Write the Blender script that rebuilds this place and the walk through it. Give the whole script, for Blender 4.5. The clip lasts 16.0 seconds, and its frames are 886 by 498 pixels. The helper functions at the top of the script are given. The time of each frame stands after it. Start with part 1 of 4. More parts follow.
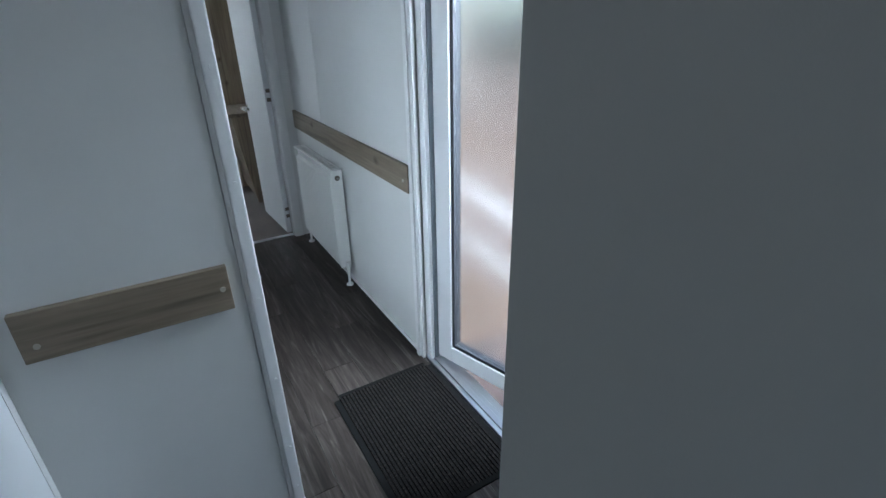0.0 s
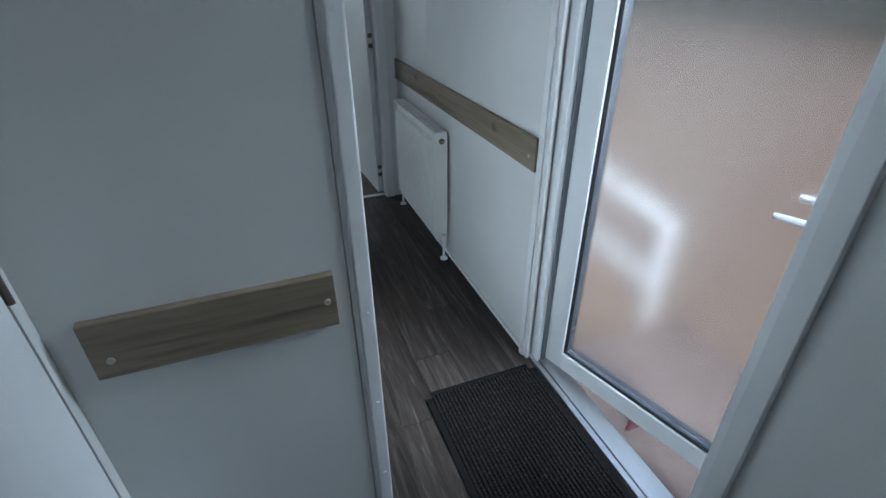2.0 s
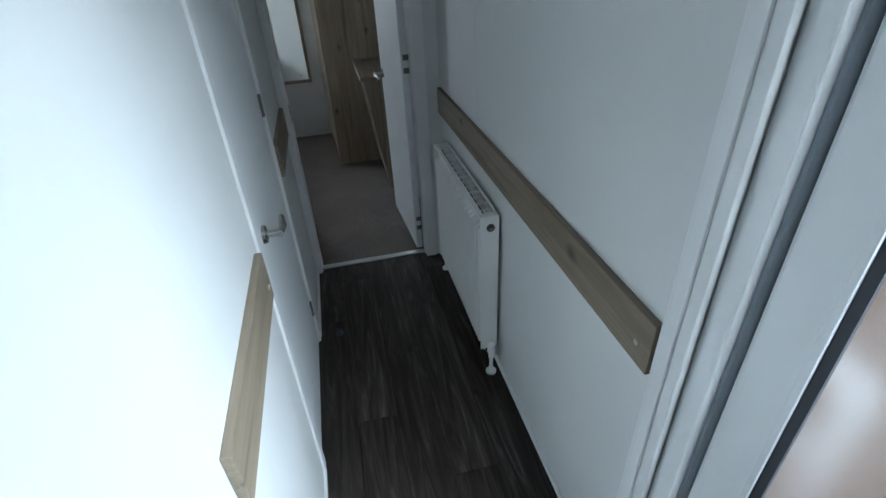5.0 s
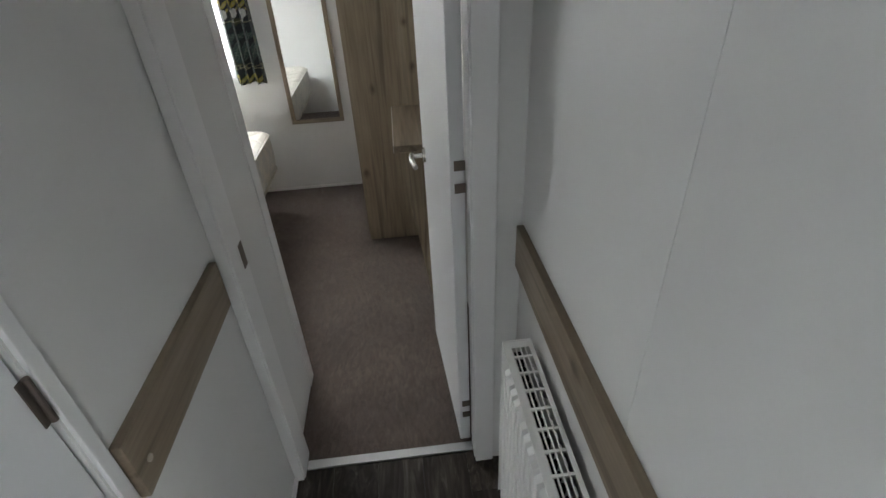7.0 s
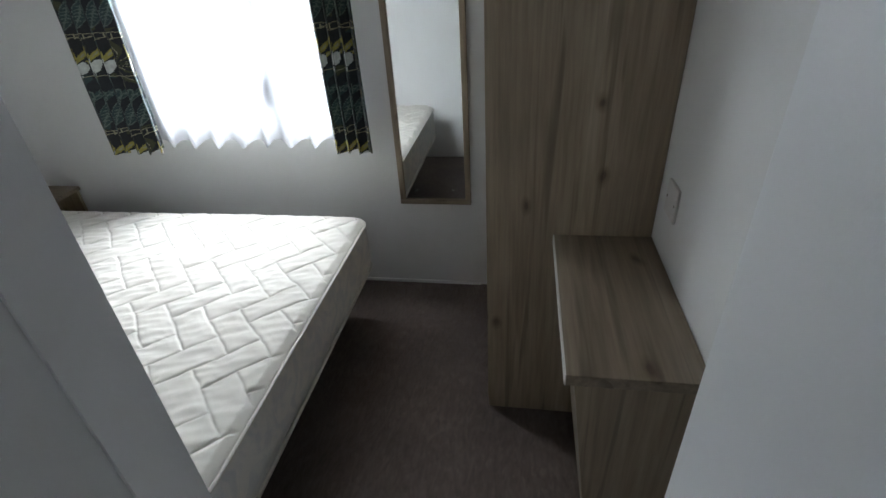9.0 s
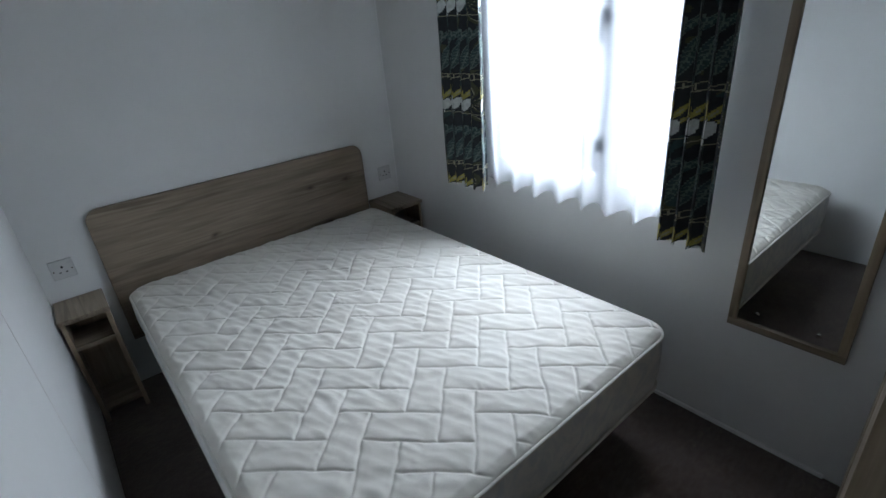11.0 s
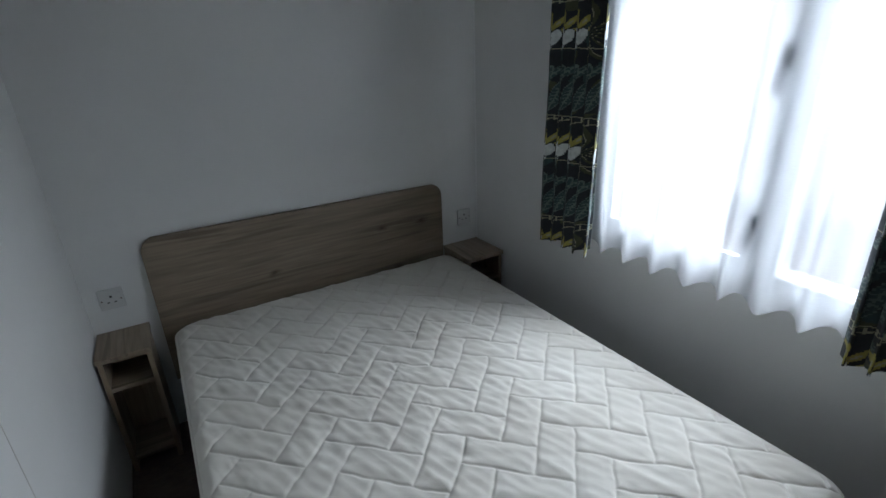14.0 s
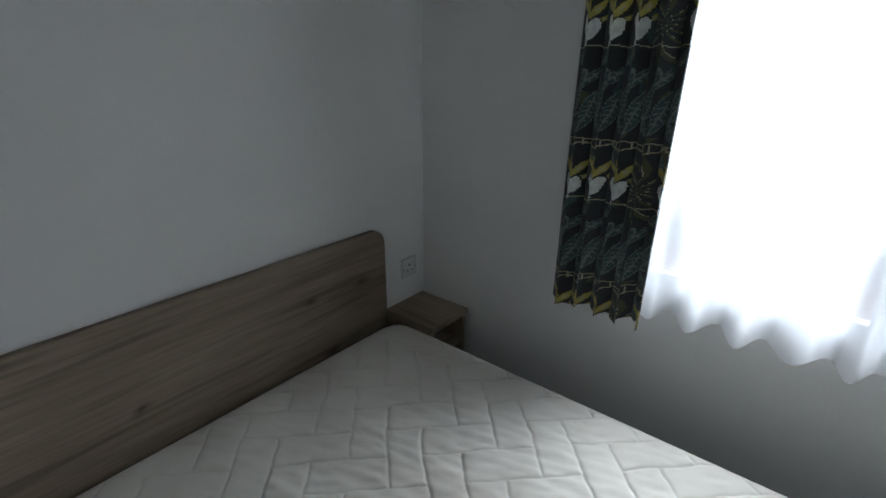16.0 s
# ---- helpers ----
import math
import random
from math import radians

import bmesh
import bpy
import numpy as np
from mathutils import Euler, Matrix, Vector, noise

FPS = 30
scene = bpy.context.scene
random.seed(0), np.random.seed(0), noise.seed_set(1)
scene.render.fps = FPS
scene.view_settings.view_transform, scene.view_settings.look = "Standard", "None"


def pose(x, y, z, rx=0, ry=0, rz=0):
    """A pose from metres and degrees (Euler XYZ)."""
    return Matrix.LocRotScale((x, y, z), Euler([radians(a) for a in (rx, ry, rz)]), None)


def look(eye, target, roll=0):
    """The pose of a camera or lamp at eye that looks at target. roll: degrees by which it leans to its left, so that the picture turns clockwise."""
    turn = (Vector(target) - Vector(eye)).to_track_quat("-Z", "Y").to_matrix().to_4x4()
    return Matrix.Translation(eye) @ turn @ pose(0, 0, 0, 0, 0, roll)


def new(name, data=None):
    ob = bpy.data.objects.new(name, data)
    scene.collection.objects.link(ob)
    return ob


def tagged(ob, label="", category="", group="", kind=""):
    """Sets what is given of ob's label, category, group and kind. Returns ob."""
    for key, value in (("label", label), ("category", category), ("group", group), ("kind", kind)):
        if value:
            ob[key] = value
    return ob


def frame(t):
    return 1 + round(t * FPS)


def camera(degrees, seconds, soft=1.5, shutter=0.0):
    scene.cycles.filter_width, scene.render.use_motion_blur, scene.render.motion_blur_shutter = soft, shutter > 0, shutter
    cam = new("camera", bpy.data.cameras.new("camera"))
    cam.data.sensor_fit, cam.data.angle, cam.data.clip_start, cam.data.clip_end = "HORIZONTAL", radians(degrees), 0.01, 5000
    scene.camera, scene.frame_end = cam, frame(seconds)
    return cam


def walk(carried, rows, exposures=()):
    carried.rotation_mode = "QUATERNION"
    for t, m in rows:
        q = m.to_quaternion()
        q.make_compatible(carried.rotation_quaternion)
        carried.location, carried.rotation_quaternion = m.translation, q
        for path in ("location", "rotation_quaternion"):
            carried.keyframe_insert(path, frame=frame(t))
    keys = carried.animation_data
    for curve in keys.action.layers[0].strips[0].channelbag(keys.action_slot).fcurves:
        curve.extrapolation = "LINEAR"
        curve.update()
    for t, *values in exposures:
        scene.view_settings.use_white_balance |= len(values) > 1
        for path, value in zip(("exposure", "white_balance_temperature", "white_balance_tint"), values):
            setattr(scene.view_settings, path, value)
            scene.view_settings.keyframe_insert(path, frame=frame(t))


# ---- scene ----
cam = camera(85.0, 16.0)
PATH = [
    (0, (0.911, 0.659, 1.481), (1.833, 2.213, 0.624), -1.0),
    (0.5, (0.936, 0.738, 1.466), (1.668, 2.359, 0.552), -1.2),
    (1, (0.907, 0.924, 1.459), (1.563, 2.553, 0.501), -0.6),
    (1.5, (0.887, 1.017, 1.449), (1.519, 2.632, 0.452), -0.4),
    (2, (0.913, 1.037, 1.459), (1.527, 2.64, 0.434), -0.4),
    (2.5, (0.93, 1.017, 1.476), (1.509, 2.626, 0.438), -0.6),
    (3, (0.955, 1.023, 1.482), (1.456, 2.658, 0.444), -1.4),
    (3.5, (1.004, 1.098, 1.488), (1.444, 2.748, 0.448), -2.3),
    (3.7, (1.012, 1.167, 1.497), (1.431, 2.821, 0.454), -2.5),
    (5.8, (1.452, 2.401, 1.535), (1.76, 4.039, 0.428), -2.7),
    (6, (1.463, 2.53, 1.538), (1.757, 4.168, 0.429), -2.5),
    (6.5, (1.512, 2.842, 1.53), (1.735, 4.492, 0.421), -2.6),
    (7, (1.527, 3.154, 1.529), (1.654, 4.826, 0.44), -3.1),
    (7.5, (1.465, 3.483, 1.528), (1.536, 5.159, 0.44), -2.7),
    (8, (1.444, 3.786, 1.505), (1.464, 5.473, 0.431), -2.4),
    (8.5, (1.441, 4.093, 1.541), (1.354, 5.782, 0.473), -2.3),
    (9, (1.388, 4.369, 1.547), (1.076, 6.044, 0.501), -3.8),
    (9.5, (1.33, 4.561, 1.543), (0.793, 6.206, 0.542), -5.5),
    (10, (1.286, 4.739, 1.53), (0.508, 6.306, 0.561), -4.9),
    (10.2, (1.317, 4.788, 1.546), (0.336, 6.258, 0.61), -5.7),
    (12.3, (1.259, 4.793, 1.597), (-0.297, 5.746, 0.779), -3.7),
    (12.5, (1.247, 4.724, 1.61), (-0.297, 5.704, 0.799), -2.9),
    (13, (1.214, 4.724, 1.602), (-0.358, 5.672, 0.809), -2.8),
    (13.5, (1.089, 4.854, 1.572), (-0.506, 5.772, 0.79), -2.9),
    (14, (0.944, 4.958, 1.579), (-0.658, 5.892, 0.83), -2.4),
    (14.5, (0.732, 5.003, 1.537), (-0.88, 5.938, 0.811), -2.1),
    (15, (0.433, 4.968, 1.56), (-1.116, 6.001, 0.831), -2.0),
    (15.5, (0.312, 4.967, 1.501), (-1.089, 6.211, 0.802), -0.1),
    (16, (0.04, 5.012, 1.542), (-1.136, 6.455, 0.811), 0.4),
]
EXPOSURES = [(0.0, 0.4, 5750, 5), (1.5, 0.1, 5750, 4), (3.5, 0.05, 5750, 3), (6.0, -0.2, 5900, 1), (6.5, 0.1, 6700, 9), (7.0, 0.75, 6900, 10), (8.0, 0.55, 6700, 9), (9.0, 0.15, 6300, 9),
             (10.0, -0.1, 5700, 8), (12.5, -0.98, 5950, 8), (14.0, -1.0, 5950, 8), (16.0, -0.85, 6150, 8)]
walk(cam, [(t, look(eye, target, roll)) for t, eye, target, roll in PATH], EXPOSURES)

# ---------------------------------------------------------------- world and lights
world = bpy.data.worlds.new("sky")
scene.world = world
world.use_nodes = True
wn = world.node_tree.nodes
sky = wn.new("ShaderNodeTexSky")
sky.sky_type = "NISHITA"
sky.sun_disc = False
sky.sun_elevation, sky.sun_rotation = radians(42), radians(160)
wn["Background"].inputs["Strength"].default_value = 0.15
world.node_tree.links.new(sky.outputs[0], wn["Background"].inputs["Color"])

sun = new("sun", bpy.data.lights.new("sun", "SUN"))
sun.data.energy, sun.data.angle, sun.data.color = 3.0, radians(0.6), (1.0, 0.95, 0.88)
sun.matrix_world = look((0, -8, 8), (1.2, 0, 0))


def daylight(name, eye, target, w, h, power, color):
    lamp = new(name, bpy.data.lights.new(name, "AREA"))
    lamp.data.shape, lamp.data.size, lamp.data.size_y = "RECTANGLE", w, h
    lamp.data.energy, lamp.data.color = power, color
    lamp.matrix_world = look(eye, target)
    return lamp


# sky light from added lamps, hung outside above bedroom window and glazed door
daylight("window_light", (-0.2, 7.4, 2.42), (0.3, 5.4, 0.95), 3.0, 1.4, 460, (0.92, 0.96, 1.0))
daylight("door_light", (2.95, 1.15, 2.25), (1.0, 2.5, 0.75), 1.8, 1.5, 80, (0.84, 0.92, 1.0)).data.spread = radians(95)
# added lamp in an unseen living room window opening
daylight("living_light", (0.1, -2.22, 1.35), (0.9, 4.0, 0.9), 1.8, 0.95, 9, (0.80, 0.90, 1.0))


# ---------------------------------------------------------------- materials
def material(name, color, rough=0.6, metal=0.0):
    m = bpy.data.materials.new(name)
    m.use_nodes = True
    b = m.node_tree.nodes["Principled BSDF"]
    b.inputs["Base Color"].default_value = (*color, 1)
    b.inputs["Roughness"].default_value = rough
    b.inputs["Metallic"].default_value = metal
    return m, m.node_tree.nodes, m.node_tree.links, b


def ramp(nodes, stops):
    r = nodes.new("ShaderNodeValToRGB")
    while len(r.color_ramp.elements) < len(stops):
        r.color_ramp.elements.new(0.5)
    for e, (p, c) in zip(r.color_ramp.elements, stops):
        e.position, e.color = p, (*c, 1)
    return r


def coords(nodes, links, scale=(1, 1, 1), kind="Object"):
    tc, mp = nodes.new("ShaderNodeTexCoord"), nodes.new("ShaderNodeMapping")
    mp.inputs["Scale"].default_value = scale
    links.new(tc.outputs[kind], mp.inputs["Vector"])
    return mp.outputs[0]


def noise_tex(nodes, links, vec, scale, detail=4, rough=0.55, distort=0.0):
    n = nodes.new("ShaderNodeTexNoise")
    n.inputs["Scale"].default_value, n.inputs["Detail"].default_value = scale, detail
    n.inputs["Roughness"].default_value, n.inputs["Distortion"].default_value = rough, distort
    links.new(vec, n.inputs["Vector"])
    return n.outputs["Fac"]


def bump(nodes, links, bsdf, height, strength, dist):
    b = nodes.new("ShaderNodeBump")
    b.inputs["Strength"].default_value, b.inputs["Distance"].default_value = strength, dist
    links.new(height, b.inputs["Height"])
    links.new(b.outputs[0], bsdf.inputs["Normal"])
    return b


def painted(name, color, rough=0.5, spread=0.03, grain=220.0, depth=0.0006):
    """Painted or vinyl-faced board: slight mottling and a fine skin."""
    m, n, l, b = material(name, color, rough)
    v = coords(n, l)
    dark = tuple(c * (1 - spread * 2) for c in color)
    r = ramp(n, [(0.3, dark), (0.7, color)])
    l.new(noise_tex(n, l, v, 2.3, 5), r.inputs[0])
    l.new(r.outputs[0], b.inputs["Base Color"])
    bump(n, l, b, noise_tex(n, l, v, grain, 3), 0.35, depth)
    return m


def oak(name, axis, tint=0.9, tone=(1.0, 1.0, 1.0)):
    """Oak-effect laminate; the grain runs along axis, with knots and dark checks."""
    m, n, l, b = material(name, (0.3, 0.22, 0.15), 0.5)
    sc = [7.0, 7.0, 7.0]
    sc[axis] = 0.9
    v = coords(n, l, sc)
    warp = noise_tex(n, l, v, 0.8, 4, 0.5, 1.6)
    cols = [(0.25, (0.190, 0.146, 0.102)), (0.45, (0.255, 0.203, 0.147)), (0.6, (0.300, 0.244, 0.180)), (0.8, (0.355, 0.293, 0.222))]
    r = ramp(n, [(p, tuple(q * tint * k for q, k in zip(c, tone))) for p, c in cols])
    l.new(warp, r.inputs[0])
    fine = [75.0, 75.0, 75.0]
    fine[axis] = 4.0
    fv = coords(n, l, fine)
    fr = ramp(n, [(0.3, (0.76, 0.74, 0.72)), (0.7, (1.08, 1.08, 1.08))])
    l.new(noise_tex(n, l, fv, 1.0, 3), fr.inputs[0])
    mul = n.new("ShaderNodeMixRGB")
    mul.blend_type, mul.inputs[0].default_value = "MULTIPLY", 1.0
    l.new(r.outputs[0], mul.inputs[1])
    l.new(fr.outputs[0], mul.inputs[2])
    # knots
    sep, sumup, flat = n.new("ShaderNodeSeparateXYZ"), n.new("ShaderNodeMath"), n.new("ShaderNodeCombineXYZ")
    l.new(coords(n, l), sep.inputs[0])
    others = [k for k in range(3) if k != axis]
    l.new(sep.outputs[others[0]], sumup.inputs[0])
    l.new(sep.outputs[others[1]], sumup.inputs[1])
    across, along = n.new("ShaderNodeMath"), n.new("ShaderNodeMath")
    across.operation = along.operation = "MULTIPLY"
    across.inputs[1].default_value, along.inputs[1].default_value = 5.5, 3.0
    l.new(sumup.outputs[0], across.inputs[0])
    l.new(sep.outputs[axis], along.inputs[0])
    l.new(across.outputs[0], flat.inputs[0])
    l.new(along.outputs[0], flat.inputs[1])
    kv = flat.outputs[0]
    vor = n.new("ShaderNodeTexVoronoi")
    vor.voronoi_dimensions = "2D"
    vor.inputs["Scale"].default_value = 1.0
    dis = n.new("ShaderNodeMixRGB")
    dis.inputs[0].default_value = 0.16
    nz = n.new("ShaderNodeTexNoise")
    nz.inputs["Scale"].default_value = 3.0
    l.new(kv, nz.inputs["Vector"])
    l.new(kv, dis.inputs[1])
    l.new(nz.outputs["Color"], dis.inputs[2])
    l.new(dis.outputs[0], vor.inputs["Vector"])
    kr = ramp(n, [(0.02, (0.26, 0.21, 0.17)), (0.05, (0.66, 0.61, 0.56)), (0.10, (1, 1, 1))])
    few, pick, far = n.new("ShaderNodeSeparateColor"), n.new("ShaderNodeMath"), n.new("ShaderNodeMath")
    l.new(vor.outputs["Color"], few.inputs[0])
    pick.operation, pick.inputs[1].default_value = "GREATER_THAN", 0.80
    l.new(few.outputs[0], pick.inputs[0])
    l.new(pick.outputs[0], far.inputs[0])
    l.new(vor.outputs["Distance"], far.inputs[1])
    l.new(far.outputs[0], kr.inputs[0])
    mul2 = n.new("ShaderNodeMixRGB")
    mul2.blend_type, mul2.inputs[0].default_value = "MULTIPLY", 0.85
    l.new(mul.outputs[0], mul2.inputs[1])
    l.new(kr.outputs[0], mul2.inputs[2])
    # thin dark checks along the grain
    cs = [28.0, 28.0, 28.0]
    cs[axis] = 1.3
    cv = coords(n, l, cs)
    cr = ramp(n, [(0.58, (1, 1, 1)), (0.69, (0.34, 0.29, 0.25))])
    l.new(noise_tex(n, l, cv, 1.0, 2, 0.5, 0.5), cr.inputs[0])
    mul3 = n.new("ShaderNodeMixRGB")
    mul3.blend_type, mul3.inputs[0].default_value = "MULTIPLY", 0.55
    l.new(mul2.outputs[0], mul3.inputs[1])
    l.new(cr.outputs[0], mul3.inputs[2])
    l.new(mul3.outputs[0], b.inputs["Base Color"])
    bump(n, l, b, noise_tex(n, l, fv, 1.0, 3), 0.3, 0.0008)
    return m


WALL = painted("white_wall_vinyl", (0.70, 0.70, 0.69), 0.55)
DOORPAINT = painted("white_door_foil", (0.74, 0.75, 0.76), 0.42, 0.02)
TRIM = painted("white_trim", (0.78, 0.78, 0.78), 0.4, 0.02)
CEIL = painted("white_ceiling", (0.78, 0.78, 0.76), 0.7)
UPVC = painted("white_upvc", (0.82, 0.83, 0.84), 0.28, 0.01, 60, 0.0002)
SEAL = painted("dark_rubber_seal", (0.03, 0.033, 0.04), 0.6, 0.1)
GREYSEAL = painted("grey_draught_seal", (0.22, 0.25, 0.28), 0.6, 0.08)
ALU = material("brushed_aluminium", (0.62, 0.63, 0.65), 0.3, 1.0)[0]
CHROME = material("satin_chrome", (0.55, 0.54, 0.52), 0.22, 1.0)[0]
DARKMETAL = material("bronzed_steel", (0.18, 0.15, 0.13), 0.45, 0.9)[0]
RADWHITE = painted("radiator_enamel", (0.80, 0.80, 0.78), 0.3, 0.02, 90, 0.0001)
# near-black: plank joints, and shade painted into slots, holes and bed base
GAP_SHADE = painted("gap_and_shade_black", (0.02, 0.02, 0.02), 0.9, 0.1)
OAK_X, OAK_Y, OAK_Z = oak("oak_effect_x", 0), oak("oak_effect_y", 1), oak("oak_effect_z", 2, 1.06, (1.0, 0.985, 0.94))
CAP = painted("pale_cap", (0.46, 0.41, 0.34), 0.4, 0.02)
PLATE = painted("white_plastic", (0.56, 0.56, 0.55), 0.35, 0.02)
PALEEDGE = painted("pale_edging", (0.62, 0.60, 0.57), 0.4, 0.03)


def fabric_white():
    m, n, l, b = material("mattress_ticking", (0.72, 0.70, 0.66), 0.85)
    v = coords(n, l)
    r = ramp(n, [(0.3, (0.53, 0.505, 0.455)), (0.7, (0.62, 0.60, 0.55))])
    l.new(noise_tex(n, l, v, 3.5, 4), r.inputs[0])
    l.new(r.outputs[0], b.inputs["Base Color"])
    b.inputs["Sheen Weight"].default_value = 0.15
    bump(n, l, b, noise_tex(n, l, v, 420, 2), 0.3, 0.0006)
    return m


TICKING = fabric_white()


def side_fabric():
    m, n, l, b = material("mattress_side_cloth", (0.6, 0.6, 0.58), 0.9)
    v = coords(n, l)
    r = ramp(n, [(0.42, (0.70, 0.685, 0.65)), (0.60, (0.60, 0.605, 0.60))])
    l.new(noise_tex(n, l, v, 13, 3, 0.5, 1.5), r.inputs[0])
    l.new(r.outputs[0], b.inputs["Base Color"])
    bump(n, l, b, noise_tex(n, l, v, 300, 2), 0.3, 0.0006)
    return m


SIDECLOTH = side_fabric()


def carpet():
    m, n, l, b = material("carpet_pile", (0.06, 0.05, 0.045), 0.95)
    v = coords(n, l)
    r = ramp(n, [(0.36, (0.046, 0.033, 0.027)), (0.52, (0.098, 0.070, 0.057)), (0.68, (0.175, 0.128, 0.104))])
    mixer = n.new("ShaderNodeMath")
    mixer.operation = "MULTIPLY_ADD"
    mixer.inputs[1].default_value = 0.30
    half = n.new("ShaderNodeMath")
    half.operation = "MULTIPLY"
    half.inputs[1].default_value = 0.25
    fine = noise_tex(n, l, v, 330, 3, 0.7)
    l.new(noise_tex(n, l, v, 4.0, 4), mixer.inputs[0])
    l.new(fine, half.inputs[0])
    mid = n.new("ShaderNodeMath")
    mid.operation = "MULTIPLY_ADD"
    mid.inputs[1].default_value = 0.45
    l.new(noise_tex(n, l, coords(n, l, (60, 22, 30)), 1.0, 4, 0.65, 0.6), mid.inputs[0])
    l.new(half.outputs[0], mid.inputs[2])
    l.new(mid.outputs[0], mixer.inputs[2])
    l.new(mixer.outputs[0], r.inputs[0])
    l.new(r.outputs[0], b.inputs["Base Color"])
    b.inputs["Sheen Weight"].default_value = 0.2
    bump(n, l, b, fine, 0.9, 0.004)
    return m


CARPET = carpet()


def vinyl_plank():
    m, n, l, b = material("dark_oak_vinyl", (0.06, 0.055, 0.05), 0.38)
    b.inputs["Specular IOR Level"].default_value = 0.2
    info = n.new("ShaderNodeObjectInfo")
    tc, mp = n.new("ShaderNodeTexCoord"), n.new("ShaderNodeMapping")
    mp.inputs["Scale"].default_value = (30, 2.2, 10)
    comb = n.new("ShaderNodeCombineXYZ")
    mm = n.new("ShaderNodeMath")
    mm.operation = "MULTIPLY"
    mm.inputs[1].default_value = 40
    l.new(info.outputs["Random"], mm.inputs[0])
    l.new(mm.outputs[0], comb.inputs[0])
    l.new(mm.outputs[0], comb.inputs[1])
    l.new(comb.outputs[0], mp.inputs["Location"])
    l.new(tc.outputs["Object"], mp.inputs["Vector"])
    r = ramp(n, [(0.28, (0.012, 0.009, 0.008)), (0.45, (0.027, 0.021, 0.018)), (0.58, (0.052, 0.042, 0.037)), (0.72, (0.120, 0.108, 0.104))])
    g = noise_tex(n, l, mp.outputs[0], 1.0, 7, 0.65, 1.2)
    l.new(g, r.inputs[0])
    var = n.new("ShaderNodeMapRange")
    var.inputs[3].default_value, var.inputs[4].default_value = 0.82, 1.15
    l.new(info.outputs["Random"], var.inputs[0])
    mul = n.new("ShaderNodeVectorMath")
    mul.operation = "SCALE"
    l.new(r.outputs[0], mul.inputs[0])
    l.new(var.outputs[0], mul.inputs["Scale"])
    l.new(mul.outputs[0], b.inputs["Base Color"])
    bump(n, l, b, g, 0.25, 0.0015)
    return m


VINYL = vinyl_plank()


def matting():
    m, n, l, b = material("ribbed_mat", (0.05, 0.045, 0.045), 0.95)
    b.inputs["Specular IOR Level"].default_value = 0.08
    v = coords(n, l)
    r = ramp(n, [(0.38, (0.006, 0.006, 0.006)), (0.53, (0.010, 0.0085, 0.008)), (0.70, (0.060, 0.047, 0.040))])
    l.new(noise_tex(n, l, v, 170, 4, 0.7), r.inputs[0])
    l.new(r.outputs[0], b.inputs["Base Color"])
    bump(n, l, b, noise_tex(n, l, v, 260, 3), 0.8, 0.003)
    return m


MATTING = matting()
MATEDGE = painted("mat_rubber_edge", (0.008, 0.008, 0.008), 0.9, 0.1)
MATEDGE.node_tree.nodes["Principled BSDF"].inputs["Specular IOR Level"].default_value = 0.1


def glass(name, rough, color):
    m, n, l, b = material(name, color, rough)
    b.inputs["Transmission Weight"].default_value = 1.0
    b.inputs["IOR"].default_value = 1.45
    return m, n, l, b


FROST, _n, _l, _b = glass("obscure_glass", 0.25, (0.97, 0.97, 0.97))
bump(_n, _l, _b, noise_tex(_n, _l, coords(_n, _l), 260, 2), 0.02, 0.0004)
CLEAR = glass("clear_glass", 0.0, (0.98, 0.99, 0.99))[0]
MIRROR = material("silvered_mirror", (0.86, 0.88, 0.87), 0.015, 1.0)[0]


def net_cloth():
    m = bpy.data.materials.new("white_net_voile")
    m.use_nodes = True
    n, l = m.node_tree.nodes, m.node_tree.links
    n.remove(n["Principled BSDF"])
    out = n["Material Output"]
    tr, tl, df = n.new("ShaderNodeBsdfTransparent"), n.new("ShaderNodeBsdfTranslucent"), n.new("ShaderNodeBsdfDiffuse")
    tl.inputs[0].default_value = df.inputs[0].default_value = (0.86, 0.88, 0.92, 1)
    a, b = n.new("ShaderNodeMixShader"), n.new("ShaderNodeMixShader")
    a.inputs[0].default_value = 0.32
    l.new(tl.outputs[0], a.inputs[1])
    l.new(df.outputs[0], a.inputs[2])
    r = n.new("ShaderNodeMapRange")
    r.inputs[3].default_value, r.inputs[4].default_value = 0.41, 0.47
    l.new(noise_tex(n, l, coords(n, l, (60, 60, 500)), 1.0, 2), r.inputs[0])
    l.new(r.outputs[0], b.inputs[0])
    l.new(tr.outputs[0], b.inputs[1])
    l.new(a.outputs[0], b.inputs[2])
    l.new(b.outputs[0], out.inputs[0])
    return m


NET = net_cloth()


def cloth(name, color):
    m, n, l, b = material(name, color, 0.85)
    v = coords(n, l)
    r = ramp(n, [(0.3, tuple(c * 0.8 for c in color)), (0.7, tuple(min(1, c * 1.12) for c in color))])
    l.new(noise_tex(n, l, v, 60, 4), r.inputs[0])
    l.new(r.outputs[0], b.inputs["Base Color"])
    b.inputs["Sheen Weight"].default_value = 0.1
    bump(n, l, b, noise_tex(n, l, v, 500, 2), 0.3, 0.0005)
    return m


PRINTS = [cloth("print_ink", (0.024, 0.028, 0.034)), cloth("print_teal", (0.045, 0.075, 0.076)), cloth("print_sage", (0.15, 0.19, 0.17)),
          cloth("print_white", (0.66, 0.69, 0.68)), cloth("print_yellow", (0.40, 0.35, 0.09)), cloth("print_cream", (0.40, 0.38, 0.26)), cloth("print_olive", (0.075, 0.080, 0.045))]


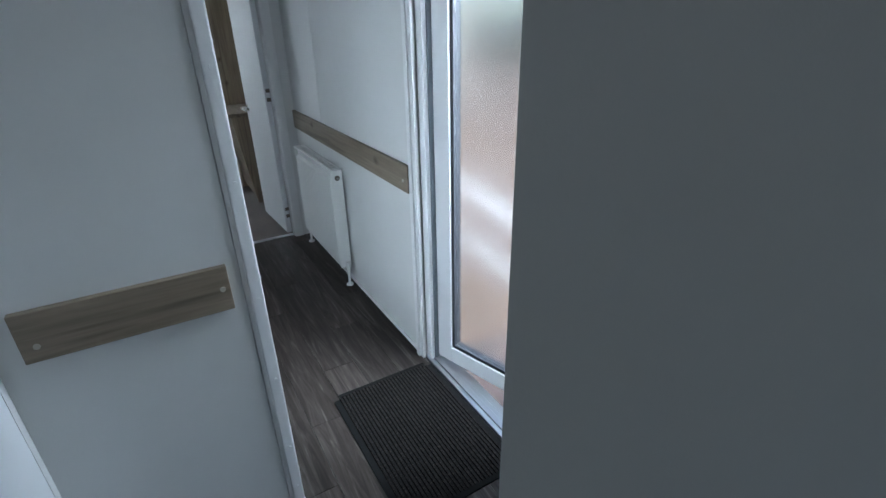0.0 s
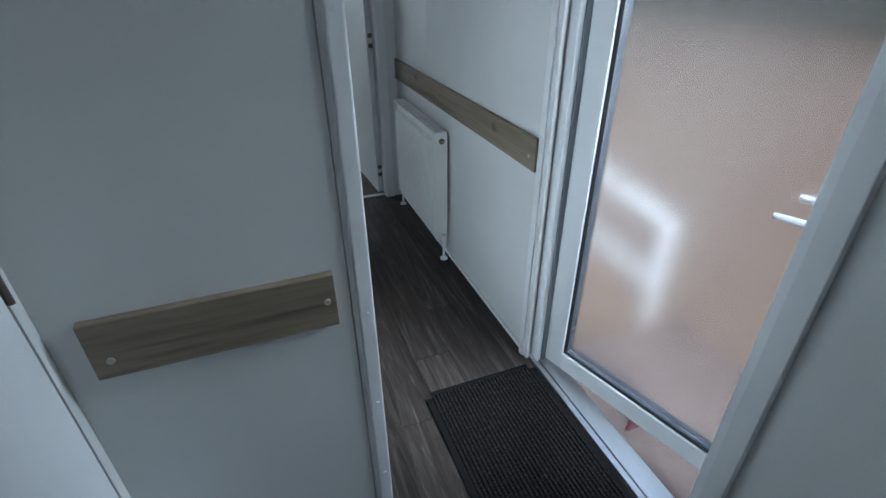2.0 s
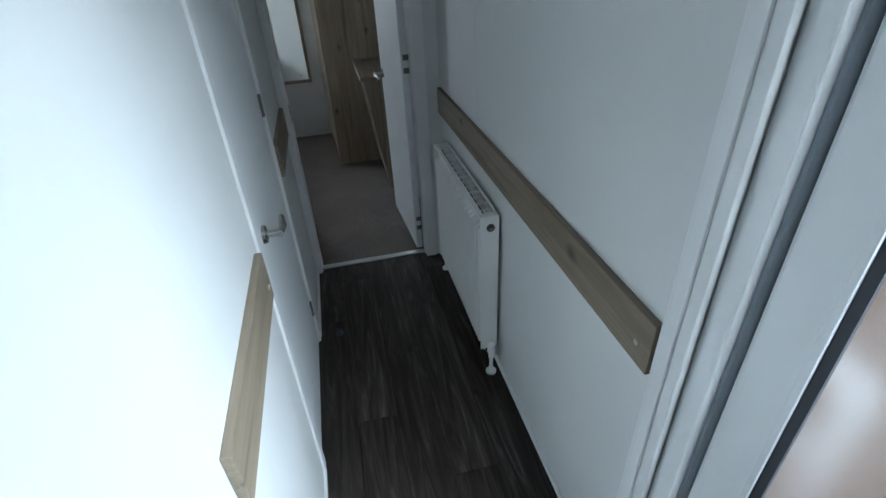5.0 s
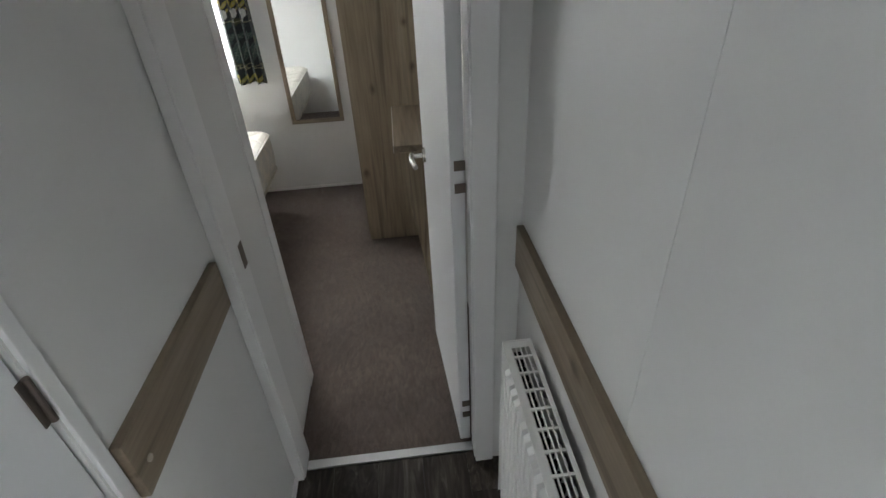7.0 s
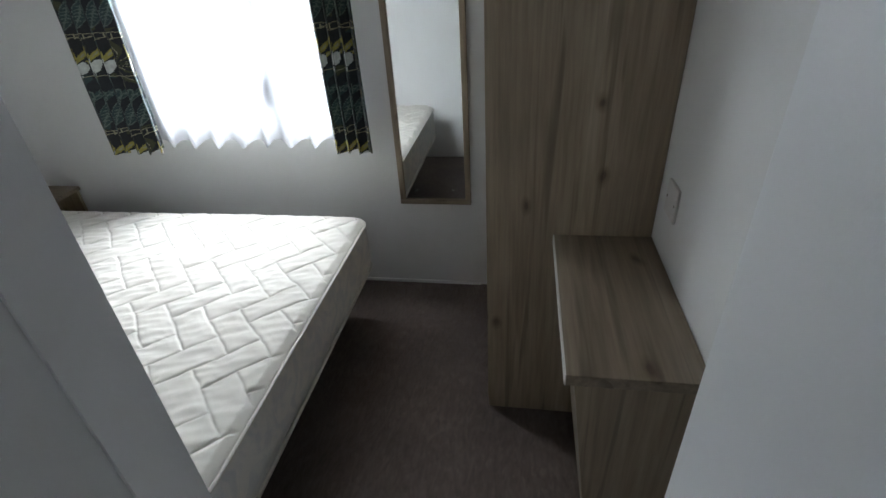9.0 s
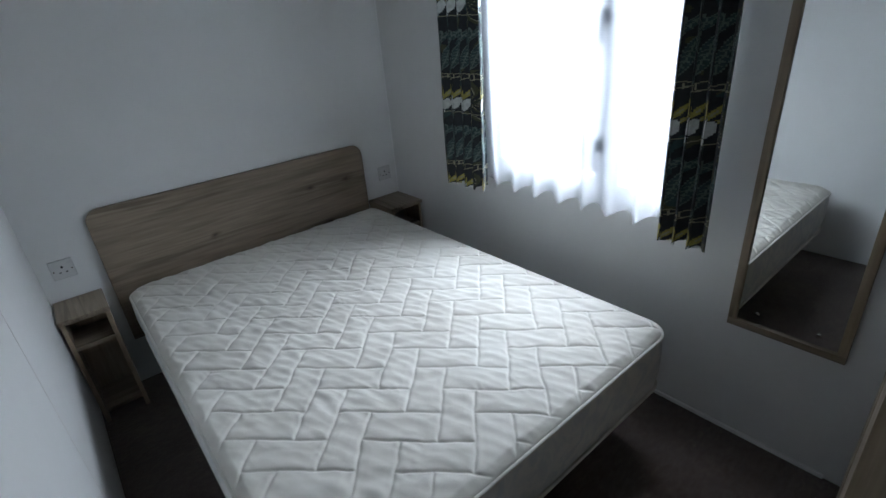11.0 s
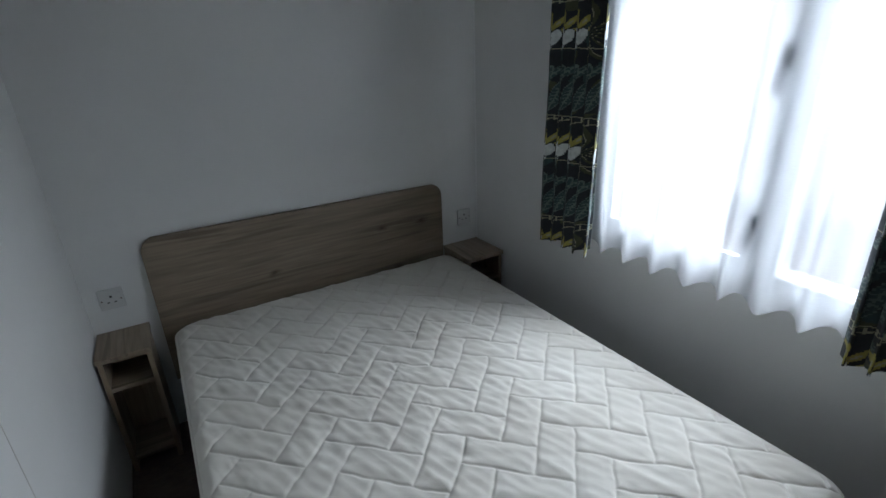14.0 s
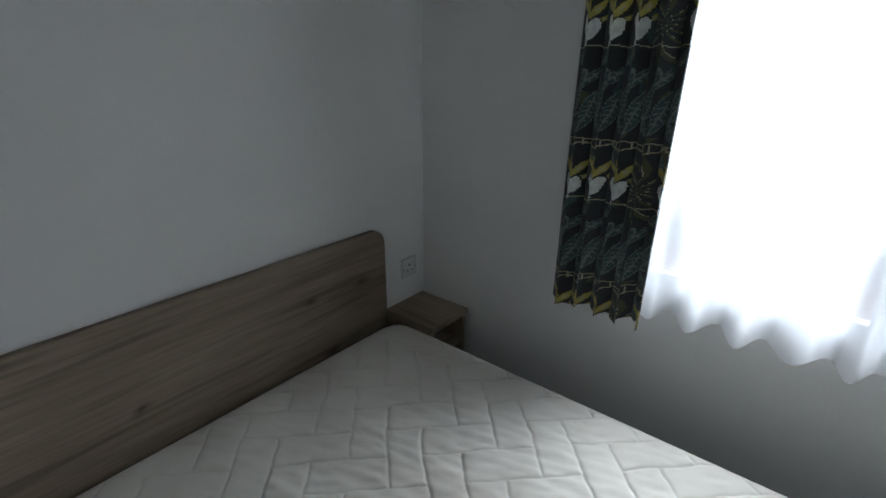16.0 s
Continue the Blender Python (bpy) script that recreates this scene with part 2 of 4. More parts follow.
def ground_stuff(name, a, b_, scale):
    m, n, l, b = material(name, a, 0.9)
    v = coords(n, l)
    r = ramp(n, [(0.35, a), (0.65, b_)])
    l.new(noise_tex(n, l, v, scale, 6, 0.6), r.inputs[0])
    l.new(r.outputs[0], b.inputs["Base Color"])
    bump(n, l, b, noise_tex(n, l, v, scale * 30, 3), 0.4, 0.004)
    return m


PAVING = ground_stuff("pink_concrete", (0.235, 0.160, 0.116), (0.30, 0.212, 0.160), 0.9)
STEPCON = ground_stuff("pink_step", (0.12, 0.084, 0.072), (0.165, 0.118, 0.102), 5)
SIDING = painted("cream_siding", (0.72, 0.70, 0.64), 0.5)
HEDGE = ground_stuff("hedge_green", (0.035, 0.045, 0.025), (0.09, 0.10, 0.06), 6)
ROOFGREY = painted("grey_roof_sheet", (0.22, 0.22, 0.23), 0.6)


# ---------------------------------------------------------------- mesh helpers
def mesh_object(name, bm, mats, parent=None, smooth=False):
    me = bpy.data.meshes.new(name)
    bm.normal_update()
    bm.to_mesh(me)
    bm.free()
    for m in mats if isinstance(mats, (list, tuple)) else [mats]:
        me.materials.append(m)
    if smooth:
        for p in me.polygons:
            p.use_smooth = True
    ob = new(name, me)
    if parent:
        ob.parent = parent
    return ob


def add_box(bm, lo, hi, bevel=0.0, mat=0):
    g = bmesh.ops.create_cube(bm, size=1.0)
    vs = g["verts"]
    for v in vs:
        v.co = Vector([(lo[k] + hi[k]) / 2 + v.co[k] * (hi[k] - lo[k]) for k in range(3)])
    faces = {f for v in vs for f in v.link_faces}
    if bevel > 0:
        es = list({e for v in vs for e in v.link_edges})
        out = bmesh.ops.bevel(bm, geom=es, offset=bevel, segments=2, affect="EDGES", profile=0.6)
        faces = set(out["faces"]) | {f for f in faces if f.is_valid}
    for f in faces:
        f.material_index = mat


def box(name, lo, hi, mat, bevel=0.0, parent=None):
    bm = bmesh.new()
    add_box(bm, lo, hi, bevel)
    return mesh_object(name, bm, mat, parent)


SINGLE = {"rail", "stile", "shelf", "end_cover", "bracket", "side", "drawer_front", "pane", "wall", "seal", "pin_hole"}


def boxes(name, items, mat, bevel=0.0, parent=None):
    if parent and name in SINGLE:
        return [box(name, lo, hi, mat, bevel, parent) for lo, hi in items][-1]
    bm = bmesh.new()
    for lo, hi in items:
        add_box(bm, lo, hi, bevel)
    return mesh_object(name, bm, mat, parent)


def add_rod(bm, a, b, r, seg=14, r2=None, mat=0):
    a, b = Vector(a), Vector(b)
    q = (b - a).to_track_quat("Z", "Y").to_matrix().to_4x4()
    m = Matrix.Translation((a + b) / 2) @ q
    out = bmesh.ops.create_cone(bm, cap_ends=True, segments=seg, radius1=r, radius2=r if r2 is None else r2, depth=(b - a).length, matrix=m)
    for f in {f for v in out["verts"] for f in v.link_faces}:
        f.material_index = mat


def rods(name, items, mat, parent=None, smooth=True):
    bm = bmesh.new()
    for a, b, r in items:
        add_rod(bm, a, b, r)
    ob = mesh_object(name, bm, mat, parent)
    return ob


def prism(name, pts, z0, z1, mat, bevel=0.0, parent=None):
    bm = bmesh.new()
    f = bm.faces.new([bm.verts.new((x, y, z0)) for x, y in pts])
    ex = bmesh.ops.extrude_face_region(bm, geom=[f])
    for v in ex["geom"]:
        if isinstance(v, bmesh.types.BMVert):
            v.co.z = z1
    bmesh.ops.recalc_face_normals(bm, faces=bm.faces)
    if bevel:
        bmesh.ops.bevel(bm, geom=list(bm.edges), offset=bevel, segments=2, affect="EDGES")
    return mesh_object(name, bm, mat, parent)


def holder(name, loc):
    e = new(name)
    e.location = loc
    e.empty_display_size = 0.1
    return e


def structure(ob, label, category):
    return tagged(ob, label, category, kind="structure")


# ---------------------------------------------------------------- plan
EAST, WEST, NORTH, SOUTH = 1.80, -1.29, 6.50, -2.2
CORR_L, BED_S, PANEL_Y, SIDE_X = 1.06, 4.58, 1.83, 0.52
DOOR_Y0, DOOR_Y1, THRESH = 1.48, 2.35, 4.21
CEILING = 2.08
T = 0.10

structure(boxes("wall_east", [((EAST, SOUTH, 0), (EAST + T, DOOR_Y0, CEILING)), ((EAST, DOOR_Y1, 0), (EAST + T, NORTH + T, CEILING)),
                              ((EAST, DOOR_Y0, 1.98), (EAST + T, DOOR_Y1, CEILING))], WALL), "white vinyl-faced outer wall with glazed door opening", "wall")
WX0, WX1, WZ0, WZ1 = -0.42, 0.62, 0.85, 1.88
structure(boxes("wall_north", [((WEST - T, NORTH, 0), (WX0, NORTH + T, CEILING)), ((WX1, NORTH, 0), (EAST, NORTH + T, CEILING)),
                               ((WX0, NORTH, 0), (WX1, NORTH + T, WZ0)), ((WX0, NORTH, WZ1), (WX1, NORTH + T, CEILING))], WALL),
          "white bedroom window wall", "wall")
structure(box("wall_west", (WEST - T, BED_S - T, 0), (WEST, NORTH, CEILING), WALL), "plain white wall behind the headboard", "wall")
structure(prism("wall_bedroom_south", [(WEST, BED_S - 0.06), (CORR_L - 0.04, BED_S - 0.06), (CORR_L - 0.04, THRESH + 0.05), (CORR_L, THRESH + 0.05), (CORR_L, BED_S), (CORR_L, BED_S + 0.05), (CORR_L - 0.04, BED_S + 0.05), (CORR_L - 0.04, BED_S), (WEST, BED_S)],
                0, CEILING, WALL), "white bedroom partition wall", "wall")
structure(boxes("wall_corridor", [((CORR_L - 0.04, PANEL_Y, 0), (CORR_L, 2.98, CEILING)), ((CORR_L - 0.04, 3.60, 0), (CORR_L, THRESH + 0.048, CEILING)),
                                  ((CORR_L - 0.04, 2.98, 1.94), (CORR_L, 3.60, CEILING))], WALL), "white corridor partition with a closed door", "wall")
structure(box("wall_panel", (SIDE_X - 0.04, PANEL_Y, 0), (CORR_L - 0.042, PANEL_Y + 0.04, CEILING), WALL), "white partition end panel beside the entrance", "wall")
structure(boxes("wall_side", [((SIDE_X - 0.04, SOUTH, 0), (SIDE_X, 1.06, CEILING)), ((SIDE_X - 0.04, 1.80, 0), (SIDE_X, PANEL_Y - 0.001, CEILING)),
                              ((SIDE_X - 0.04, 1.06, 1.95), (SIDE_X, 1.80, CEILING))], WALL), "white partition with a closed cupboard door", "wall")
structure(prism("wall_lobby", [(1.105, 0.894), (EAST, 0.66), (EAST, 0.93), (1.16, 0.93)], 0, CEILING, WALL), "white lobby partition by the entrance", "wall")
# unseen end wall, its opening made for the added living room lamp
structure(boxes("wall_south", [((SIDE_X - 0.04 - 2.2, SOUTH - T, 0), (-0.85, SOUTH, CEILING)), ((1.05, SOUTH - T, 0), (EAST + T, SOUTH, CEILING)),
                               ((-0.85, SOUTH - T, 0), (1.05, SOUTH, 0.85)), ((-0.85, SOUTH - T, 1.85), (1.05, SOUTH, CEILING))], WALL), "plain white end wall", "wall")
structure(boxes("ceiling", [((-1.8, SOUTH - T, CEILING), (EAST + T, NORTH + T, CEILING + 0.05))], CEIL), "plain white ceiling board", "ceiling")
structure(boxes("wall_bedroom_door", [((1.678, THRESH - 0.055, 0), (EAST, THRESH + 0.045, CEILING)), ((CORR_L, THRESH - 0.05, 1.95), (1.678, THRESH + 0.04, CEILING))], WALL),
          "white partition beside the bedroom doorway", "wall")
structure(box("wall_bedroom_east", (1.775, THRESH + 0.05, 0), (EAST - 0.001, NORTH, CEILING), WALL), "white bedroom outer wall lining", "wall")
structure(box("floor_bedroom", (WEST, THRESH, -0.05), (EAST, NORTH, 0.0), CARPET), "dark brown cut-pile carpet", "carpet")
structure(box("floor_corridor", (-1.8, SOUTH, -0.05), (EAST, THRESH - 0.0, -0.004), GAP_SHADE), "dark wood-effect vinyl plank floor", "floor")

# ground and distance outside
structure(box("ground", (-300, -300, -0.75), (300, 300, -0.6), PAVING), "pinkish concrete ground outside", "ground")


def neighbour_home():
    h = holder("static_caravan", (0.5, 11.2, -0.6))
    w = []
    for k in range(18):
        z = 0.35 + 0.14 * k
        w.append(((-7, -0.0 - 0.012 * (k % 2), z), (7, 2.6, z + 0.135)))
    boxes("wall", w, SIDING, 0.004, h)
    box("skirt", (-7, 0.1, 0.0), (7, 2.5, 0.345), ROOFGREY, 0, h)
    prism("roof", [(-7.2, -0.25), (7.2, -0.25), (7.2, 2.9), (-7.2, 2.9)], 2.88, 3.05, ROOFGREY, 0.02, h)
    for x in (-4.2, -1.2, 1.6, 4.6):
        win = boxes("window", [((x - 0.55, -0.05, 1.2), (x + 0.55, -0.02, 2.3))], CLEAR, 0, h)
        boxes("frame", [((x - 0.6, -0.06, 1.15), (x + 0.6, -0.013, 1.2)), ((x - 0.6, -0.06, 2.3), (x + 0.6, -0.013, 2.35)),
                        ((x - 0.6, -0.06, 1.2), (x - 0.55, -0.013, 2.3)), ((x + 0.55, -0.06, 1.2), (x + 0.6, -0.013, 2.3)), ((x - 0.02, -0.07, 1.2), (x + 0.02, -0.013, 2.3))], UPVC, 0.005, h)
    return tagged(h, "neighbouring cream-clad holiday home across the way", "house")


neighbour_home()


def hedge():
    bm = bmesh.new()
    rnd = random.Random(4)
    for k in range(5200):
        c = Vector((17 + rnd.random() * 1.6, -14 + 40 * rnd.random(), -0.6 + 2.6 * rnd.random() ** 0.8))
        a, b = Vector([rnd.uniform(-1, 1) for _ in range(3)]).normalized() * 0.22, Vector([rnd.uniform(-1, 1) for _ in range(3)]).normalized() * 0.16
        bm.faces.new([bm.verts.new(c - a), bm.verts.new(c + b), bm.verts.new(c + a), bm.verts.new(c - b)])
    add_box(bm, (17.4, -14, -0.6), (18.2, 26, 1.6))
    return tagged(mesh_object("hedge", bm, HEDGE), "dark green clipped hedge beyond the paving", "hedge", kind="stuff")


hedge()
tagged(box("doorstep", (1.93, 1.2, -0.6), (2.75, 2.45, -0.12), STEPCON, 0.012), "pinkish concrete doorstep outside the entrance", "step")



# stain on the step, built as a thin leaf-shaped patch
def step_stain():
    bm = bmesh.new()
    pts = [(0.036 * math.cos(a) * (1 + 0.3 * math.sin(3.0 * a) + 0.16 * math.cos(8 * a)), 0.018 * math.sin(a) * (1 + 0.3 * math.sin(3.0 * a) + 0.16 * math.cos(8 * a))) for a in [2 * math.pi * k / 40 for k in range(40)]]
    mid = bm.verts.new((0, 0, 0.004))
    vs = [bm.verts.new((x, y, 0.003 + 0.004 * math.sin(9 * x * 10))) for x, y in pts]
    for a, b in zip(vs, vs[1:] + vs[:1]):
        bm.faces.new([mid, a, b])
    bmesh.ops.solidify(bm, geom=bm.faces[:], thickness=0.001)
    ob = mesh_object("step_stain", bm, painted("stain_red", (0.16, 0.045, 0.05), 0.7, 0.2))
    ob.matrix_world = pose(2.06, 1.97, -0.1195, 0, 0, 40)
    return tagged(ob, "dark red wet-looking stain on the doorstep, added as a thin patch", "leaf")


step_stain()


def handrail():
    h = holder("handrail", (2.6, 2.5, -0.6))
    rods("post", [((0, 0, 0), (0, 0, 1.02), 0.028)], UPVC, h)
    rods("post", [((0, 1.5, 0), (0, 1.5, 1.22), 0.028)], UPVC, h)
    rods("rail", [((0, 0, 1.0), (0, 1.5, 1.2), 0.028)], UPVC, h)
    rods("rail", [((0, 0, 0.66), (0, 1.5, 0.8), 0.028)], UPVC, h)
    return tagged(h, "white tubular handrail beside the entrance steps", "handrail")


handrail()


# ---------------------------------------------------------------- entrance
def entrance_frame():
    f = holder("door_frame", (EAST, DOOR_Y0, 0))
    w = DOOR_Y1 - DOOR_Y0
    # outer frame set in the wall
    boxes("frame", [((0.012, 0.002, 0.0), (0.098, 0.05, 1.978)), ((0.012, w - 0.05, 0.0), (0.098, w - 0.002, 1.978)), ((0.012, 0.05, 1.93), (0.098, w - 0.05, 1.978))], UPVC, 0.004, f)
    # stepped architrave inside
    boxes("architrave", [((-0.020, -0.038, 0), (0.0, 0.012, 2.03)),
                         ((-0.014, w - 0.012, 0), (0.0, w + 0.055, 2.03)), ((-0.022, w + 0.012, 0), (-0.014, w + 0.04, 2.02)),
                         ((-0.014, 0.012, 1.965), (0.0, w - 0.012, 2.03))], TRIM, 0.003, f)
    boxes("seal", [((0.03, w - 0.058, 0.02), (0.06, w - 0.0505, 1.93)), ((0.03, 0.0505, 0.02), (0.06, 0.058, 1.93))], GREYSEAL, 0, f)
    return structure(f, "white stepped entrance door frame", "door frame")


entrance_frame()


def sill():
    bm = bmesh.new()
    for a, b, z in ((0.0, 0.022, 0.012), (0.024, 0.05, 0.018), (0.052, 0.075, 0.010), (0.077, 0.11, 0.004)):
        add_box(bm, (EAST + a, DOOR_Y0 + 0.004, -0.05), (EAST + b, DOOR_Y1 - 0.004, z), 0.002)
    return structure(mesh_object("threshold", bm, ALU), "ribbed aluminium entrance threshold", "threshold")


sill()


def glazed_door():
    L, th = 0.77, 0.06
    d = holder("entrance_door", (EAST + 0.045, DOOR_Y1 - 0.06, 0.03))
    # local: leaf runs along -y from the hinge
    s = 0.085
    H = 1.89
    boxes("frame", [((0, -L, 0), (th, -L + s, H)), ((0, -s, 0), (th, 0, H)), ((0, -L + s, 0), (th, -s, s)), ((0, -L + s, H - s), (th, -s, H))], UPVC, 0.006, d)
    boxes("bead", [((-0.006, -L + s - 0.012, s - 0.012), (0.004, -L + s, H - s + 0.012)), ((-0.006, -s, s - 0.012), (0.004, -s + 0.012, H - s + 0.012)),
                   ((-0.006, -L + s, s - 0.012), (0.004, -s, s)), ((-0.006, -L + s, H - s), (0.004, -s, H - s + 0.012))], UPVC, 0.002, d)
    boxes("gasket", [((0.004, -L + s, s), (0.016, -L + s + 0.015, H - s)), ((0.004, -s - 0.015, s), (0.016, -s, H - s)),
                     ((0.004, -L + s + 0.015, s), (0.016, -s - 0.015, s + 0.015)), ((0.004, -L + s + 0.015, H - s - 0.015), (0.016, -s - 0.015, H - s))], SEAL, 0, d)
    # added dark strips hide the brightly lit outer reveal behind the glass
    boxes("dark_reveal_cover", [((0.0165, -L + s, s), (th - 0.002, -L + s + 0.005, H - s)), ((0.0165, -s - 0.005, s), (th - 0.002, -s, H - s)),
                    ((0.0165, -L + s + 0.005, s), (th - 0.002, -s - 0.005, s + 0.005))], SEAL, 0, d)
    g = box("pane", (0.024, -L + s + 0.0055, s + 0.0055), (0.030, -s - 0.0055, H - s), FROST, 0, d)
    g.visible_shadow = False
    for side in (-1, 1):
        x0 = -0.006 if side < 0 else th
        bm = bmesh.new()
        add_box(bm, (min(x0, x0 + side * 0.012), -L + 0.02, 0.79), (max(x0, x0 + side * 0.012), -L + 0.055, 1.02), 0.004)
        xx = x0 + side * 0.045
        add_rod(bm, (x0, -L + 0.038, 0.93), (xx, -L + 0.038, 0.93), 0.009)
        add_rod(bm, (xx, -L + 0.032, 0.93), (xx, -L + 0.155, 0.925), 0.010, 14, 0.007)
        tagged(mesh_object("handle", bm, UPVC, d), "white lever handle")
    d.rotation_euler[2] = radians(16.5)
    return tagged(d, "white entrance door with obscure glass standing ajar", "door")


glazed_door()


def door_mat():
    x0, x1, y0, y1 = 1.315, 1.795, 1.60, 2.305
    m = holder("doormat", (x0, y0, 0))
    w, h = x1 - x0, y1 - y0
    bm = bmesh.new()
    add_box(bm, (0, 0, 0.001), (w, h, 0.007))
    vert = [e for e in bm.edges if abs(e.verts[0].co.z - e.verts[1].co.z) > 0.003]
    bmesh.ops.bevel(bm, geom=vert, offset=0.03, segments=5, affect="EDGES")
    mesh_object("backing", bm, MATEDGE, m)
    bm = bmesh.new()
    n = 29
    rnd = random.Random(2)
    for k in range(n):
        x = 0.022 + (w - 0.044) * (k + 0.5) / n
        e = 0.02 + (0.012 if k in (0, n - 1) else 0)
        segs = 60
        prev = None
        for q in range(segs + 1):
            y = e + (h - 2 * e) * q / segs
            top = 0.011 + rnd.uniform(-0.0012, 0.0012)
            dx = rnd.uniform(-0.0006, 0.0006)
            ring = [bm.verts.new((x + dx + a, y, z)) for a, z in ((-0.0058, 0.0062), (-0.0036, top), (0.0036, top), (0.0058, 0.0062))]
            if prev:
                for i in range(3):
                    bm.faces.new([prev[i], prev[i + 1], ring[i + 1], ring[i]])
            prev = ring
    bmesh.ops.recalc_face_normals(bm, faces=bm.faces)
    tagged(mesh_object("ribs", bm, MATTING, m), "dark ribbed pile")
    return tagged(m, "dark brown ribbed doormat with rubber edge", "doormat")


door_mat()


def wall_board(name, x0, x1, y0, y1, z0, z1, mat, caps, label):
    b = holder(name, ((x0 + x1) / 2, (y0 + y1) / 2, (z0 + z1) / 2))
    c = Vector(b.location)
    bm = bmesh.new()
    add_box(bm, Vector((x0, y0, z0)) - c, Vector((x1, y1, z1)) - c, 0.0025)
    mesh_object("board", bm, mat, b)
    if caps:
        for p, dvec in caps:
            bm = bmesh.new()
            p = Vector(p) - c
            add_rod(bm, p, p + Vector(dvec) * 0.003, 0.0065, 16)
            tagged(mesh_object("cap", bm, CAP, b), "white screw cap")
    return tagged(b, label, "wall board", "oak bump rails")


wall_board("bump_rail", 0.572, 0.990, PANEL_Y - 0.018, PANEL_Y, 0.838, 0.956, OAK_X,
           [((0.602, PANEL_Y - 0.018, 0.876), (0, -1, 0)), ((0.972, PANEL_Y - 0.018, 0.898), (0, -1, 0))], "short oak-effect bump rail on the end panel")
wall_board("bump_rail", EAST - 0.018, EAST, 2.41, 4.14, 0.816, 0.935, OAK_Y, [((EAST - 0.018, 2.45, 0.865), (-1, 0, 0))], "long oak-effect bump rail above the radiator")
wall_board("bump_rail", CORR_L, CORR_L + 0.018, 3.635, 4.12, 0.80, 0.925, OAK_Y, [((CORR_L + 0.018, 3.67, 0.85), (1, 0, 0))], "oak-effect bump rail beside the bedroom doorway")
wall_board("bump_rail", CORR_L, CORR_L + 0.018, 2.35, 2.90, 0.80, 0.925, OAK_Y, [((CORR_L + 0.018, 2.86, 0.85), (1, 0, 0))], "oak-effect bump rail beside the corridor door")

# corner bead on the partition end, with pins
bm = bmesh.new()
add_box(bm, (CORR_L - 0.029, PANEL_Y - 0.009, 0.0), (CORR_L + 0.003, PANEL_Y + 0.03, CEILING), 0.004)
structure(mesh_object("trim", bm, TRIM), "white corner trim on the partition end", "trim")
bm = bmesh.new()
for z in (0.15, 0.32, 0.58, 0.84, 1.15, 1.4):
    add_rod(bm, (CORR_L - 0.012, PANEL_Y - 0.009, z), (CORR_L - 0.012, PANEL_Y - 0.012, z), 0.0045, 10)
    add_rod(bm, (CORR_L + 0.003, PANEL_Y + 0.015, z + 0.05), (CORR_L + 0.0065, PANEL_Y + 0.015, z + 0.05), 0.004, 10)
structure(mesh_object("trim_pins", bm, TRIM), "white pin heads in the corner trim", "pins")
structure(boxes("baseboard", [((SIDE_X, PANEL_Y - 0.012, 0), (CORR_L - 0.031, PANEL_Y - 0.001, 0.03)), ((CORR_L + 0.001, PANEL_Y + 0.04, 0), (CORR_L + 0.011, 2.94, 0.022)),
                              ((CORR_L + 0.001, 3.63, 0), (CORR_L + 0.011, THRESH - 0.052, 0.022)), ((EAST - 0.010, DOOR_Y1 + 0.058, 0), (EAST - 0.001, THRESH - 0.058, 0.022)),
                              ((WEST, NORTH - 0.010, 0), (1.19, NORTH - 0.001, 0.018)), ((SIDE_X + 0.001, SOUTH, 0), (SIDE_X + 0.01, 1.04, 0.022))], TRIM, 0.003),
          "thin white floor beading", "baseboard")
structure(boxes("trim_corner", [((WEST + 0.001, NORTH - 0.006, 0), (WEST + 0.006, NORTH - 0.001, CEILING))], TRIM), "thin white corner bead", "trim")
structure(boxes("trim_seam", [((-0.164, BED_S + 0.0002, 0), (-0.161, BED_S + 0.0008, CEILING))], PALEEDGE),
          "thin joint strip between wall panels", "trim")


structure(prism("trim_end", [(CORR_L + 0.0002, BED_S - 0.01), (CORR_L + 0.004, BED_S - 0.01), (CORR_L + 0.004, BED_S + 0.052), (CORR_L + 0.0002, BED_S + 0.052)], 0, CEILING - 0.002, TRIM),
          "white cover strip on the partition end", "trim")
structure(boxes("trim_cover", [((EAST - 0.0009, 3.556, 0.936), (EAST - 0.0002, 3.561, CEILING - 0.002))], WALL), "thin cover strip over the corridor wall joint", "trim")


def lever(name, parent, base, out, along, mat):
    """Round rose, neck and flat lever."""
    b, o, a = Vector(base), Vector(out), Vector(along)
    bm = bmesh.new()
    add_rod(bm, b, b + o * 0.009, 0.026, 28, 0.024)
    add_rod(bm, b + o * 0.009, b + o * 0.048, 0.0095, 16)
    add_rod(bm, b + o * 0.044 - a * 0.008, b + o * 0.05 + a * 0.035, 0.0105, 14, 0.010)
    add_rod(bm, b + o * 0.05 + a * 0.035, b + o * 0.043 + a * 0.092, 0.0105, 14, 0.008)
    return tagged(mesh_object(name, bm, mat, parent), "satin chrome lever handle")


